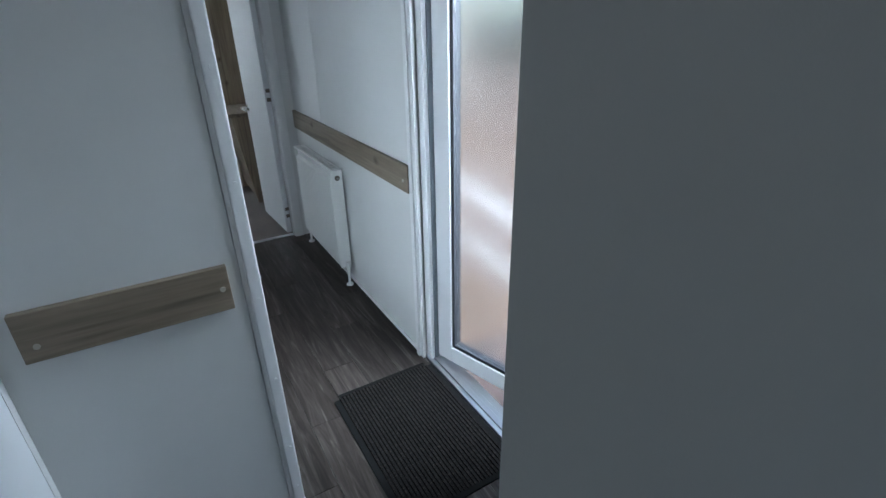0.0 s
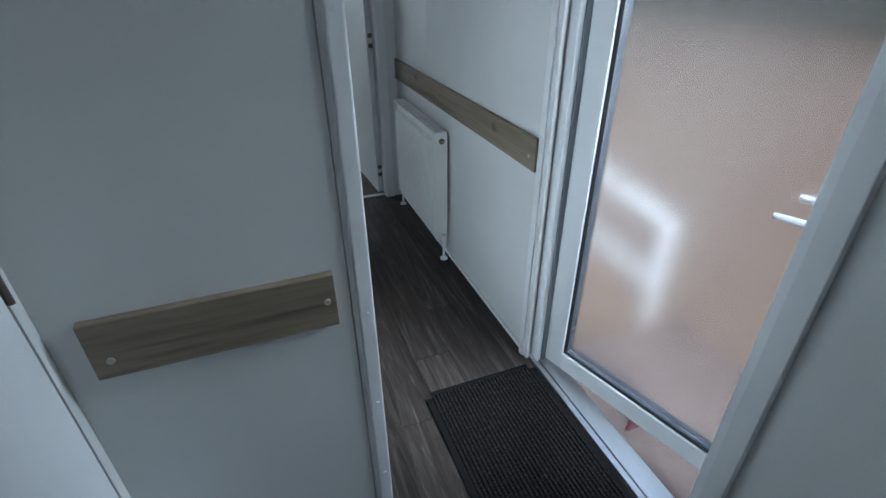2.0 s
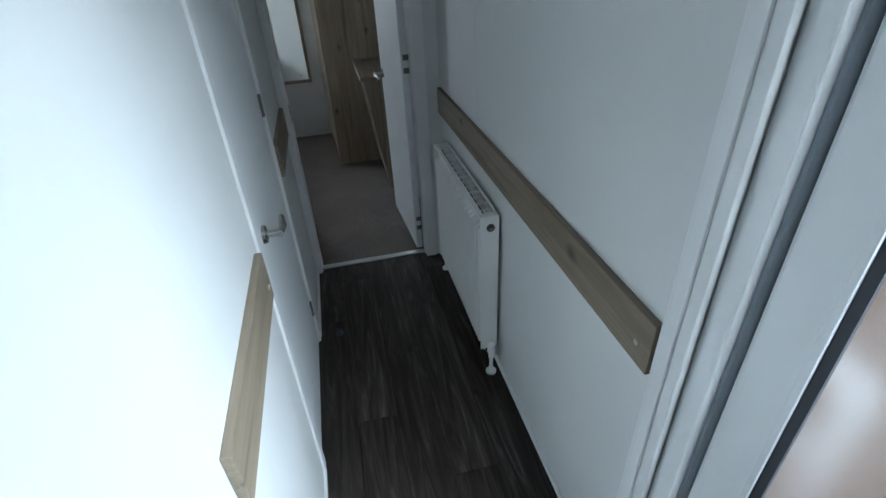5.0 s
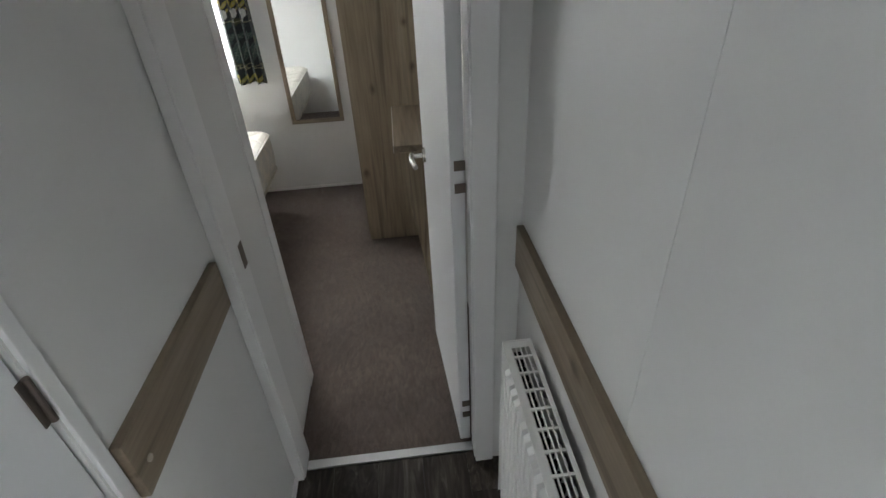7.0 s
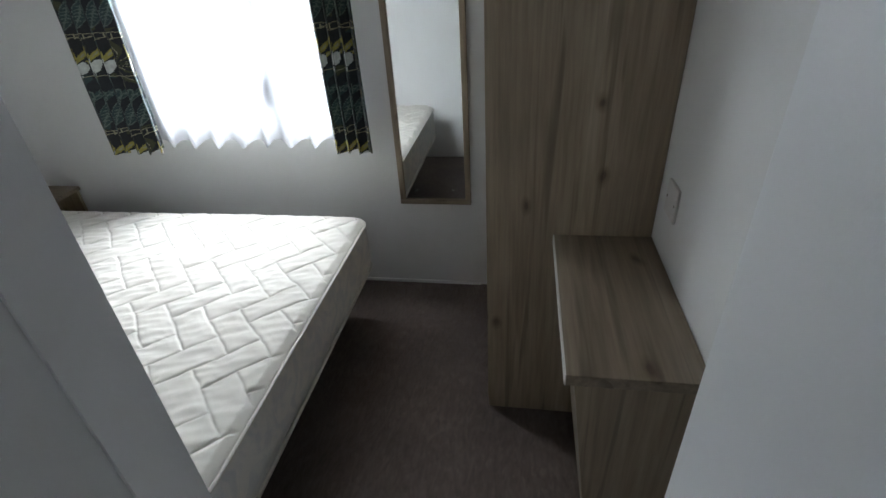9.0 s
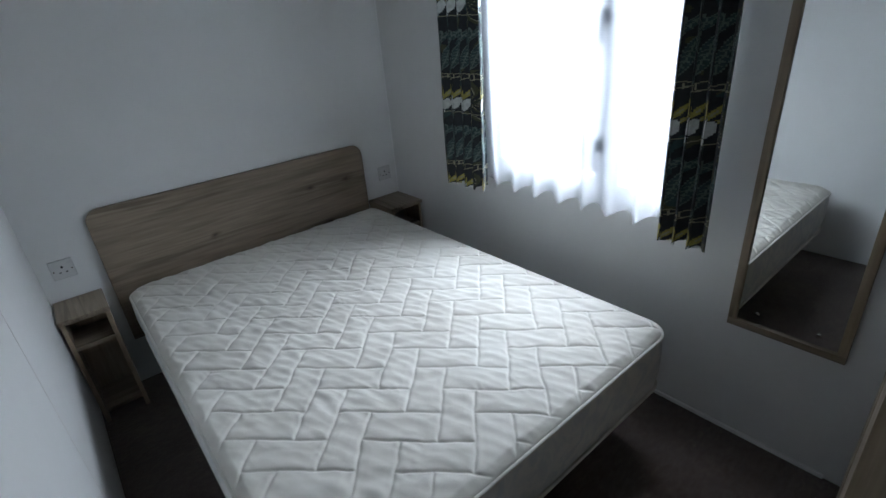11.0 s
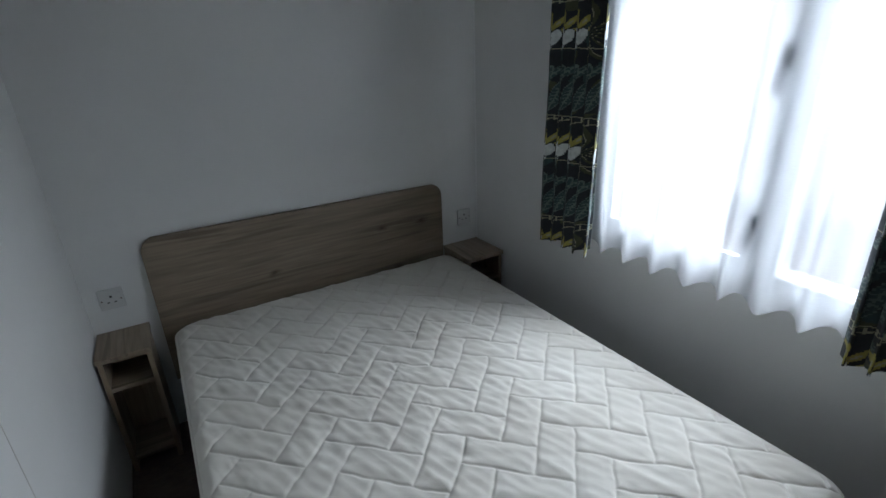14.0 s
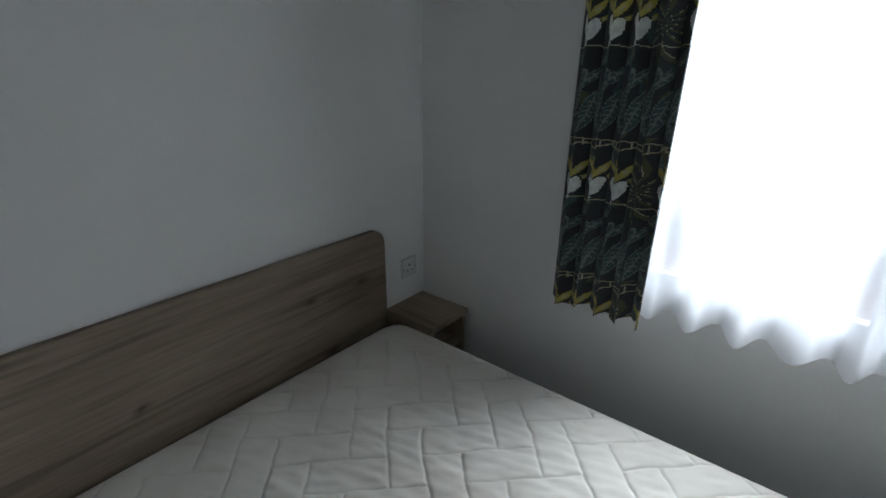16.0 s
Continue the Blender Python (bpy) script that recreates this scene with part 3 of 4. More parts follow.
def corridor_door():
    d = holder("corridor_door", (CORR_L, 2.985, 0.012))
    box("leaf", (-0.034, 0, 0), (-0.002, 0.608, 1.92), DOORPAINT, 0.003, d)
    lever("handle", d, (-0.002, 0.085, 0.866), (1, 0, 0), (0, 1, 0), CHROME)
    box("latch", (-0.001, -0.004, 0.84), (0.0022, 0.002, 0.90), CHROME, 0, d)
    for z in (0.15, 1.03, 1.7):
        bm = bmesh.new()
        add_rod(bm, (0.003, 0.611, z), (0.003, 0.611, z + 0.075), 0.0045, 12)
        add_box(bm, (-0.0015, 0.598, z), (0.0005, 0.611, z + 0.075))
        mesh_object("hinge", bm, DARKMETAL, d)
    return tagged(d, "closed white flush door with satin lever handle", "door")


corridor_door()
structure(boxes("door_trim", [((CORR_L, 2.935, 0), (CORR_L + 0.008, 2.978, 1.99)), ((CORR_L, 3.604, 0), (CORR_L + 0.008, 3.628, 1.99))], TRIM, 0.002), "white trim round the corridor door", "trim")


def cupboard_door():
    d = holder("cupboard_door", (SIDE_X, 1.065, 0.012))
    box("leaf", (-0.03, 0, 0), (0.004, 0.722, 1.925), DOORPAINT, 0.003, d)
    for z in (0.2, 1.02, 1.7):
        bm = bmesh.new()
        add_rod(bm, (0.008, 0.727, z), (0.008, 0.727, z + 0.075), 0.0045, 12)
        add_box(bm, (-0.001, 0.7225, z), (0.004, 0.7335, z + 0.075))
        mesh_object("hinge", bm, DARKMETAL, d)
    return tagged(d, "closed white flush door next to the end panel", "door")


cupboard_door()


def radiator():
    y0, y1, z0, z1 = 3.245, 3.965, 0.095, 0.725
    r = holder("radiator", (EAST, y0, 0))
    L = y1 - y0
    xf, xb = -0.078, -0.016
    # fluted front and back panels
    for nm, xx, sgn in (("front_panel", xf, -1), ("back_panel", xb - 0.004, 1)):
        bm = bmesh.new()
        n = 23
        prof = []
        for k in range(n):
            a = 0.02 + (L - 0.04) * k / n
            p = (L - 0.04) / n
            prof += [(a, 0.0), (a + p * 0.07, 0.020), (a + p * 0.66, 0.020), (a + p * 0.73, 0.0)]
        prof = [(0.0, 0.0)] + prof + [(L, 0.0)]
        levels = [(z0, 0.0), (z0 + 0.03, 0.0), (z0 + 0.042, 1.0), (z1 - 0.062, 1.0), (z1 - 0.05, 0.0), (z1 - 0.006, 0.0)]
        grid = [[bm.verts.new((xx - sgn * 0.014 + sgn * d * f, y, z)) for y, d in prof] for z, f in levels]
        for i in range(len(levels) - 1):
            for j in range(len(prof) - 1):
                bm.faces.new([grid[i][j], grid[i][j + 1], grid[i + 1][j + 1], grid[i + 1][j]])
        bmesh.ops.recalc_face_normals(bm, faces=bm.faces)
        mesh_object(nm, bm, RADWHITE, r)
    # convector box inside
    # shade inside the convector slots is painted into the near-black fins
    boxes("fins", [((xf + 0.018, 0.03 + k * 0.0235, z0 + 0.03), (xb - 0.022, 0.034 + k * 0.0235, z1 - 0.03)) for k in range(31)], GAP_SHADE, 0, r)
    # end covers and top grille
    boxes("end_cover", [((xf - 0.006, -0.006, z0 + 0.02), (xb, -0.001, z1)), ((xf - 0.006, L + 0.001, z0 + 0.02), (xb, L + 0.006, z1))], RADWHITE, 0.002, r)
    bars = [((xf - 0.006, 0, z1 - 0.006), (xf + 0.010, L, z1)), ((xb - 0.010, 0, z1 - 0.006), (xb, L, z1)), ((xf + 0.0185, 0, z1 - 0.005), (xf + 0.0215, L, z1 - 0.001)),
            ((xf + 0.0295, 0, z1 - 0.005), (xf + 0.0325, L, z1 - 0.001)), ((xf + 0.0405, 0, z1 - 0.005), (xf + 0.0435, L, z1 - 0.001))]
    step = L / 15
    bars += [((xf + 0.01, k * step - 0.0028, z1 - 0.006), (xb - 0.01, k * step + 0.0028, z1 - 0.0005)) for k in range(1, 15)]
    bars += [((xf + 0.01, 0, z1 - 0.006), (xb - 0.01, 0.02, z1 - 0.0005)), ((xf + 0.01, L - 0.02, z1 - 0.006), (xb - 0.01, L, z1 - 0.0005))]
    tagged(boxes("grille", bars, RADWHITE, 0, r), "white slotted top grille")
    rods("plug", [((-0.047, -0.0062, z1 - 0.045), (-0.047, -0.010, z1 - 0.045), 0.015)], DARKMETAL, r)
    rods("bleed_valve", [((-0.047, -0.010, z1 - 0.045), (-0.047, -0.016, z1 - 0.045), 0.006)], CHROME, r)
    for yy, s in ((-0.028, 1), (L + 0.028, -1)):
        bm = bmesh.new()
        add_rod(bm, (-0.047, yy, 0.002), (-0.047, yy, 0.115), 0.0075)
        add_rod(bm, (-0.047, yy, 0.001), (-0.047, yy, 0.010), 0.021, 18)
        add_rod(bm, (-0.047, yy, 0.085), (-0.047, yy, 0.12), 0.012, 8)
        add_rod(bm, (-0.047, yy, 0.118), (-0.047, yy, 0.155), 0.017, 18, 0.014)
        mesh_object("valve", bm, RADWHITE, r)
        rods("tail", [((-0.047, yy, 0.103), (-0.047, yy + s * 0.03, 0.113), 0.010)], CHROME, r)
    boxes("bracket", [((xb, 0.12, 0.15), (0, 0.15, 0.66)), ((xb, L - 0.15, 0.15), (0, L - 0.12, 0.66))], RADWHITE, 0, r)
    return tagged(r, "white double panel radiator under the bump rail", "radiator")


radiator()


# ---------------------------------------------------------------- bedroom doorway
structure(boxes("door_lining", [((CORR_L + 0.001, THRESH - 0.05, 0), (CORR_L + 0.034, THRESH + 0.048, 1.95)), ((CORR_L + 0.001, THRESH - 0.058, 0), (CORR_L + 0.03, THRESH - 0.051, 1.98)),
                                ((1.6735, THRESH - 0.05, 0), (1.6775, THRESH + 0.01, 1.95)), ((1.676, THRESH - 0.066, 0), (1.735, THRESH - 0.056, 1.98)),
                                ((CORR_L + 0.034, THRESH - 0.05, 1.92), (1.6735, THRESH + 0.04, 1.949))], TRIM, 0.003), "white lining of the bedroom doorway", "door frame")
structure(box("threshold_strip", (CORR_L + 0.035, THRESH - 0.022, -0.003), (1.673, THRESH + 0.012, 0.006), ALU, 0.003), "aluminium strip between vinyl and carpet", "threshold")
box_strike = boxes("strike_plate", [((CORR_L + 0.0341, THRESH + 0.012, 0.83), (CORR_L + 0.0355, THRESH + 0.040, 0.90))], DARKMETAL)
structure(box_strike, "small dark strike plate in the door lining", "strike plate")


def bedroom_door():
    d = holder("bedroom_door", (1.671, THRESH + 0.02, 0.014))
    L, H = 0.575, 1.92
    box("leaf", (-0.036, 0, 0), (0, L, H), DOORPAINT, 0.003, d)
    lever("handle", d, (-0.036, L - 0.055, 0.875), (-1, 0, 0), (0, -1, -0.06), CHROME)
    lever("handle", d, (0.0, L - 0.055, 0.875), (1, 0, 0), (0, -1, -0.06), CHROME)
    for z in (0.12, 0.175, 0.975, 1.035, 1.6, 1.66):
        boxes("hinge", [((-0.026, -0.0025, z), (0.002, 0.0005, z + 0.026))], DARKMETAL, 0.001, d)
    d.rotation_euler[2] = radians(3.6)
    return tagged(d, "white flush bedroom door standing wide open", "door")


bedroom_door()


# ---------------------------------------------------------------- bedroom window
def window():
    w = holder("window_1", ((WX0 + WX1) / 2, NORTH + 0.05, WZ0))
    a, b, h = WX0 - w.location.x + 0.002, WX1 - w.location.x - 0.002, WZ1 - WZ0
    m0, m1 = 0.27 - 0.035 - w.location.x, 0.27 + 0.035 - w.location.x
    boxes("frame", [((a, -0.045, 0.002), (b, 0.045, 0.055)), ((a, -0.045, h - 0.055), (b, 0.045, h - 0.002)), ((a, -0.045, 0.055), (a + 0.055, 0.045, h - 0.055)),
                    ((b - 0.055, -0.045, 0.055), (b, 0.045, h - 0.055)), ((m0, -0.045, 0.055), (m1, 0.045, h - 0.055))], UPVC, 0.005, w)
    for lo, hi in (((a + 0.055, 0.0, 0.055), (m0, 0.006, h - 0.055)), ((m1, 0.0, 0.055), (b - 0.055, 0.006, h - 0.055))):
        box("pane", lo, hi, CLEAR, 0, w).visible_shadow = False
    s0, s1 = a + 0.052, m0 + 0.006
    boxes("sash", [((s0, -0.056, 0.050), (s1, -0.046, 0.085)), ((s0, -0.056, h - 0.10), (s1, -0.046, h - 0.052)), ((s0, -0.056, 0.085), (s0 + 0.045, -0.046, h - 0.10)),
                   ((s1 - 0.045, -0.056, 0.085), (s1, -0.046, h - 0.10))], UPVC, 0.004, w)
    for z in (0.195, 0.665):
        bm = bmesh.new()
        x = s1 - 0.022
        add_box(bm, (x - 0.013, -0.064, z - 0.005), (x + 0.013, -0.056, z + 0.065), 0.003)
        add_rod(bm, (x, -0.064, z + 0.045), (x, -0.087, z + 0.045), 0.011)
        add_rod(bm, (x, -0.084, z + 0.055), (x - 0.012, -0.088, z - 0.065), 0.010, 14, 0.007)
        tagged(mesh_object("handle", bm, SEAL, w), "grey window catch")
    return structure(w, "white two-light bedroom window", "window")


window()


def print_index(u, v, cw):
    """Botanical print: which ink lies at (u, v) metres on the flat cloth."""
    rh = 0.42
    row = math.floor(v / rh)
    vv = v - row * rh
    col = math.floor(u / cw)
    uu = (u / cw - col - 0.5) * cw
    jit = noise.noise((col * 3.1, row * 2.3, 0.5)) * 0.008
    wob = noise.noise((u * 26, v * 26, 3.0)) * 0.005
    # the folds draw the cloth in sideways, so motifs are wide on the flat cloth
    x, y = (uu + wob) / cw * 0.084 + jit * 0.3, vv + wob + jit

    def ell(cx, cy, a, b, rot):
        c, s = math.cos(rot), math.sin(rot)
        dx, dy = x - cx, y - cy
        return ((dx * c + dy * s) / a) ** 2 + ((-dx * s + dy * c) / b) ** 2

    fan = col % 5 == 3
    if not fan:
        # blossom: white petals below, yellow petals above, dark lines between
        for cx, cy, a, b, rot in ((-0.010, 0.094, 0.0135, 0.034, 0.18), (0.013, 0.086, 0.0115, 0.031, -0.22), (0.001, 0.060, 0.009, 0.020, 0.05)):
            q = ell(cx, cy, a, b, rot)
            if q < 1:
                return 0 if q > 0.80 else 3
        for cx, cy, a, b, rot in ((-0.017, 0.140, 0.006, 0.026, 0.50), (0.002, 0.148, 0.0075, 0.031, 0.05), (0.019, 0.136, 0.006, 0.027, -0.45), (0.027, 0.112, 0.005, 0.018, -0.9)):
            q = ell(cx, cy, a, b, rot)
            if q < 1:
                return 5 if q < 0.12 else 4
    if abs(vv - 0.046 + 0.004 * math.sin(u * 60)) < 0.0016 or abs(vv - 0.205 + 0.005 * math.sin(u * 47 + 1)) < 0.0018 or abs(vv - 0.222 + 0.004 * math.sin(u * 52 + 2)) < 0.0015:
        return 5
    if 0.205 < vv < 0.222 and (u % 0.021) < 0.003:
        return 5
    if fan:
        # fan of narrow fronds
        ang, rad = math.atan2(y - 0.09, x), math.hypot(x, y - 0.09)
        if rad < 0.15:
            w = (ang * 7 / math.pi + 0.4 * math.sin(rad * 40)) % 1
            return 6 if w < 0.30 else (5 if w < 0.36 and rad < 0.08 else 0)
    # leaves with ribs
    best = 0
    for cx, cy, a, b, rot in ((-0.010, 0.345, 0.016, 0.068, -0.30), (0.021, 0.30, 0.012, 0.058, -0.22), (0.018, 0.385, 0.009, 0.040, -0.6), (-0.023, 0.26, 0.009, 0.042, 0.5), (-0.017, 0.02, 0.009, 0.036, -0.4), (-0.026, 0.17, 0.007, 0.032, 0.3)):
        q = ell(cx, cy, a, b, rot)
        if q < 1:
            c, s = math.cos(rot), math.sin(rot)
            along, across = -(x - cx) * s + (y - cy) * c, (x - cx) * c + (y - cy) * s
            if q > 0.80 or abs(across) < 0.0014:
                return 2
            best = 1 if (along + abs(across) * 0.8) % 0.014 > 0.004 else 2
            if best == 2 and q > 0.45:
                best = 1
    if best == 0 and noise.noise((u * 26, v * 14, 8.0)) > 0.33:
        best = 6 if noise.noise((u * 9, v * 9, 1.0)) > 0 else 1
    return best


def printed_curtain(name, x0, x1, z0, z1, y, pleats, phase, flip):
    """Pleated cloth; its print lies on the unfolded cloth."""
    step = 0.003
    full = (x1 - x0) * 1.75
    nu, nv = int(full / step), int((z1 - z0) / step)
    bm = bmesh.new()
    rows = []
    for j in range(nv + 1):
        z = z0 + (z1 - z0) * j / nv
        hang = 1 - j / nv
        row = []
        for i in range(nu + 1):
            s = i / nu
            a = s * pleats * 2 * math.pi + math.pi / 2
            amp = 0.024 + 0.010 * hang
            yy = y + amp * math.sin(a + 0.35 * noise.noise((s * 3, z * 1.2, phase))) + 0.006 * noise.noise((s * 9, z * 3, 2 + phase))
            xx = x0 + (x1 - x0) * s + 0.010 * math.sin(2 * a) * (0.5 + hang * 0.5) + flip * 0.012 * hang
            zz = z + (0.008 * math.sin(a * 0.5 + 1) + 0.010 * noise.noise((s * 6, 0.3, phase))) * (hang ** 6)
            row.append(bm.verts.new((xx, yy, zz)))
        rows.append(row)
    for j in range(nv):
        for i in range(nu):
            f = bm.faces.new([rows[j][i], rows[j][i + 1], rows[j + 1][i + 1], rows[j + 1][i]])
            f.material_index = print_index(i * step, j * step + 0.112, nu * step / pleats)
            f.smooth = True
    c = holder(name, ((x0 + x1) / 2, y, z0))
    ob = mesh_object("cloth", bm, PRINTS, c, True)
    ob.location = -c.location
    return tagged(c, "dark botanical print curtain with white and yellow blossom", "curtain", "printed window curtains")


printed_curtain("curtain", -0.588, -0.285, 0.800, 1.92, 6.37, 4.6, 0.4, -1)
printed_curtain("curtain", 0.536, 0.722, 0.800, 1.92, 6.37, 3.6, 2.0, 1)


def net_curtain():
    x0, x1, z0, z1, y = -0.40, 0.615, 0.815, 1.92, 6.440
    bm = bmesh.new()
    nu, nv = 260, 60
    rows = []
    for j in range(nv + 1):
        t = j / nv
        row = []
        for i in range(nu + 1):
            s = i / nu
            ph = s * 8.0 * 2 * math.pi + 3.0 * noise.noise((s * 5, 0.2, 1.0))
            hang = 1 - t
            yy = y + (0.009 + 0.013 * hang) * math.sin(ph + 0.8 * noise.noise((s * 5, t * 2, 4.0)))
            zz = z0 + (z1 - z0) * t + 0.019 * math.sin(ph + 1.2) * hang ** 8
            row.append(bm.verts.new((x0 + (x1 - x0) * s, yy, zz)))
        rows.append(row)
    for j in range(nv):
        for i in range(nu):
            bm.faces.new([rows[j][i], rows[j][i + 1], rows[j + 1][i + 1], rows[j + 1][i]])
    c = holder("net_curtain", (0.13, y, z0))
    ob = mesh_object("voile", bm, NET, c, True)
    ob.location = -c.location
    rods("wire", [((x0 - c.location.x, 0, z1 - z0), (x1 - c.location.x, 0, z1 - z0), 0.004)], UPVC, c)
    return tagged(c, "sheer white net curtain with a scalloped hem", "curtain")


net_curtain()
structure(boxes("curtain_track", [((-0.6, 6.36, 1.925), (0.76, 6.46, 1.95)), ((-0.6, 6.46, 1.93), (0.76, 6.499, 1.945))], UPVC, 0.003), "white curtain track above the window", "curtain track")


# ---------------------------------------------------------------- bed
BX0, BX1, BY0, BY1, BTOP = -1.225, 0.70, 4.865, 6.26, 0.545


def herring(x, y, w):
    """Distance to the nearest stitched seam of a herringbone of w by 2w."""
    i, j = math.floor(x / w), math.floor(y / w)
    fx, fy = x / w - i, y / w - j
    k = (i - j) % 4
    d = []
    if k != 1:
        d.append(fx)
    if k != 0:
        d.append(1 - fx)
    if k != 2:
        d.append(fy)
    if k != 3:
        d.append(1 - fy)
    return min(d) * w


def inside_round(x, y, r):
    """Distance inside the rounded outline of the mattress."""
    cx, cy = (BX0 + BX1) / 2, (BY0 + BY1) / 2
    qx, qy = abs(x - cx) - (BX1 - BX0) / 2 + r, abs(y - cy) - (BY1 - BY0) / 2 + r
    return r - math.hypot(max(qx, 0), max(qy, 0)) - min(max(qx, qy), 0)


def outline(n_side, r, inset):
    """Rounded rectangle as a list of points."""
    x0, x1, y0, y1 = BX0 + inset, BX1 - inset, BY0 + inset, BY1 - inset
    r = max(r - inset, 0.01)
    pts = []
    for cx, cy, a0 in ((x1 - r, y0 + r, -90), (x1 - r, y1 - r, 0), (x0 + r, y1 - r, 90), (x0 + r, y0 + r, 180)):
        pts += [(cx + r * math.cos(radians(a0 + 90 * k / 10)), cy + r * math.sin(radians(a0 + 90 * k / 10))) for k in range(11)]
    return pts


def mattress():
    m = holder("mattress", ((BX0 + BX1) / 2, (BY0 + BY1) / 2, 0.29))
    off = Vector(m.location)
    r = 0.085
    bm = bmesh.new()
    nx, ny = 600, 434
    grid = []
    c45 = math.cos(radians(45))
    for j in range(ny + 1):
        row = []
        for i in range(nx + 1):
            # the square grid is drawn in to the rounded outline
            x, y = BX0 + (BX1 - BX0) * i / nx, BY0 + (BY1 - BY0) * j / ny
            cx, cy = (BX0 + BX1) / 2, (BY0 + BY1) / 2
            qx, qy = abs(x - cx) - (BX1 - BX0) / 2 + r, abs(y - cy) - (BY1 - BY0) / 2 + r
            if qx > 0 and qy > 0:
                k = max(qx, qy) / math.hypot(qx, qy)
                x, y = cx + math.copysign((BX1 - BX0) / 2 - r + qx * k, x - cx), cy + math.copysign((BY1 - BY0) / 2 - r + qy * k, y - cy)
            wx = x + 0.010 * noise.noise((x * 7, y * 7, 1.0)) + 0.004 * noise.noise((x * 23, y * 23, 9.0))
            wy = y + 0.010 * noise.noise((x * 7, y * 7, 5.0)) + 0.004 * noise.noise((x * 23, y * 23, 12.0))
            u, v = (wx + wy) * c45, (wx - wy) * c45
            d = herring(u + 3.0, v + 8.0, 0.102)
            puff = 0.75 * (1 - math.exp(-d / 0.0032)) + 0.25 * min(d / 0.03, 1.0)
            edge = max(inside_round(x, y, r), 0)
            roll = min(edge / 0.07, 1)
            round_off = math.sqrt(max(0, 1 - (1 - roll) ** 2))
            wrinkle = 0.0040 * noise.noise((x * 9 + y * 5, y * 34 - x * 12, 2.0)) + 0.0030 * noise.noise((u * 14, v * 30, 7.0))
            wrinkle *= 1.0 + max(0.0, 1.0 - 1.2 * math.hypot(x + 0.45, y - 5.45))
            gather = math.sin((u - v) * 120 + 9 * noise.noise((u * 11, v * 11, 3.0))) * max(0.0, noise.noise((u * 7, v * 7, 6.0)) + 0.05) * math.exp(-d / 0.016)
            wrinkle += 0.0030 * gather
            sag = 0.006 * noise.noise((x * 2, y * 2, 4.0))
            z = BTOP - 0.026 + 0.018 * round_off + (0.0088 * puff + wrinkle * (0.35 + 0.65 * puff)) * min(edge / 0.03, 1) + sag * roll
            row.append(bm.verts.new(Vector((x, y, z)) - off))
        grid.append(row)
    for j in range(ny):
        for i in range(nx):
            bm.faces.new([grid[j][i], grid[j][i + 1], grid[j + 1][i + 1], grid[j + 1][i]])
    tagged(mesh_object("quilted_top", bm, TICKING, m, True), "off-white quilted top")
    # side wall with soft bulge
    bm = bmesh.new()
    prof = [(0.02, 0.292), (0.004, 0.305), (-0.004, 0.36), (-0.008, 0.42), (-0.004, 0.48), (0.001, BTOP - 0.032)]
    rings = []
    for inset, z in prof:
        pts = outline(0, r, inset)
        fine = []
        for a, b in zip(pts, pts[1:] + pts[:1]):
            n = max(1, int(math.dist(a, b) / 0.03))
            fine += [(a[0] + (b[0] - a[0]) * k / n, a[1] + (b[1] - a[1]) * k / n) for k in range(n)]
        rings.append(fine)
    count = min(len(q) for q in rings)
    vr = []
    for (inset, z), fine in zip(prof, rings):
        ring = []
        for k in range(count):
            p = fine[int(k * len(fine) / count)]
            ring.append(bm.verts.new(Vector((p[0] + 0.004 * noise.noise((p[0] * 9, p[1] * 9, z * 12)), p[1] + 0.004 * noise.noise((p[1] * 9, p[0] * 9, z * 12)), z)) - off))
        vr.append(ring)
    for a, b in zip(vr, vr[1:]):
        for k in range(count):
            q = (k + 1) % count
            bm.faces.new([a[k], a[q], b[q], b[k]])
    bm.faces.new(list(reversed(vr[0])))
    tagged(mesh_object("side_border", bm, SIDECLOTH, m, True), "cream and grey damask side")
    # piping round the edges
    for z, nm in ((BTOP - 0.028, "piping"), (0.30, "piping")):
        cu = bpy.data.curves.new("piping", "CURVE")
        cu.dimensions = "3D"
        pts = outline(0, r, 0.0)
        sp = cu.splines.new("POLY")
        sp.points.add(len(pts) - 1)
        for q, (x, y) in zip(sp.points, pts):
            q.co = (x - off.x, y - off.y, z - off.z, 1)
        sp.use_cyclic_u = True
        cu.bevel_depth, cu.bevel_resolution = 0.0065, 3
        cu.materials.append(TICKING)
        ob = new(nm, cu)
        ob.parent = m
    return tagged(m, "bare off-white quilted double mattress on the bed", "mattress")


mattress()


def bed_base():
    b = holder("bed_base", (-0.25, 5.57, 0))
    off = Vector(b.location)
    def loc(lo, hi):
        return (Vector(lo) - off, Vector(hi) - off)
    # shade below the mattress is put into the base's near-black colour
    boxes("frame", [loc((BX0 + 0.03, BY0 + 0.05, 0.22), (BX1 - 0.05, BY1 - 0.05, 0.288))], GAP_SHADE, 0.004, b)
    boxes("plinth", [loc((BX0 + 0.1, BY0 + 0.16, 0.0), (BX1 - 0.16, BY1 - 0.16, 0.22))], GAP_SHADE, 0.004, b)
    return tagged(b, "low bed base, coloured near-black for the shade under the mattress", "bed")


bed_base()


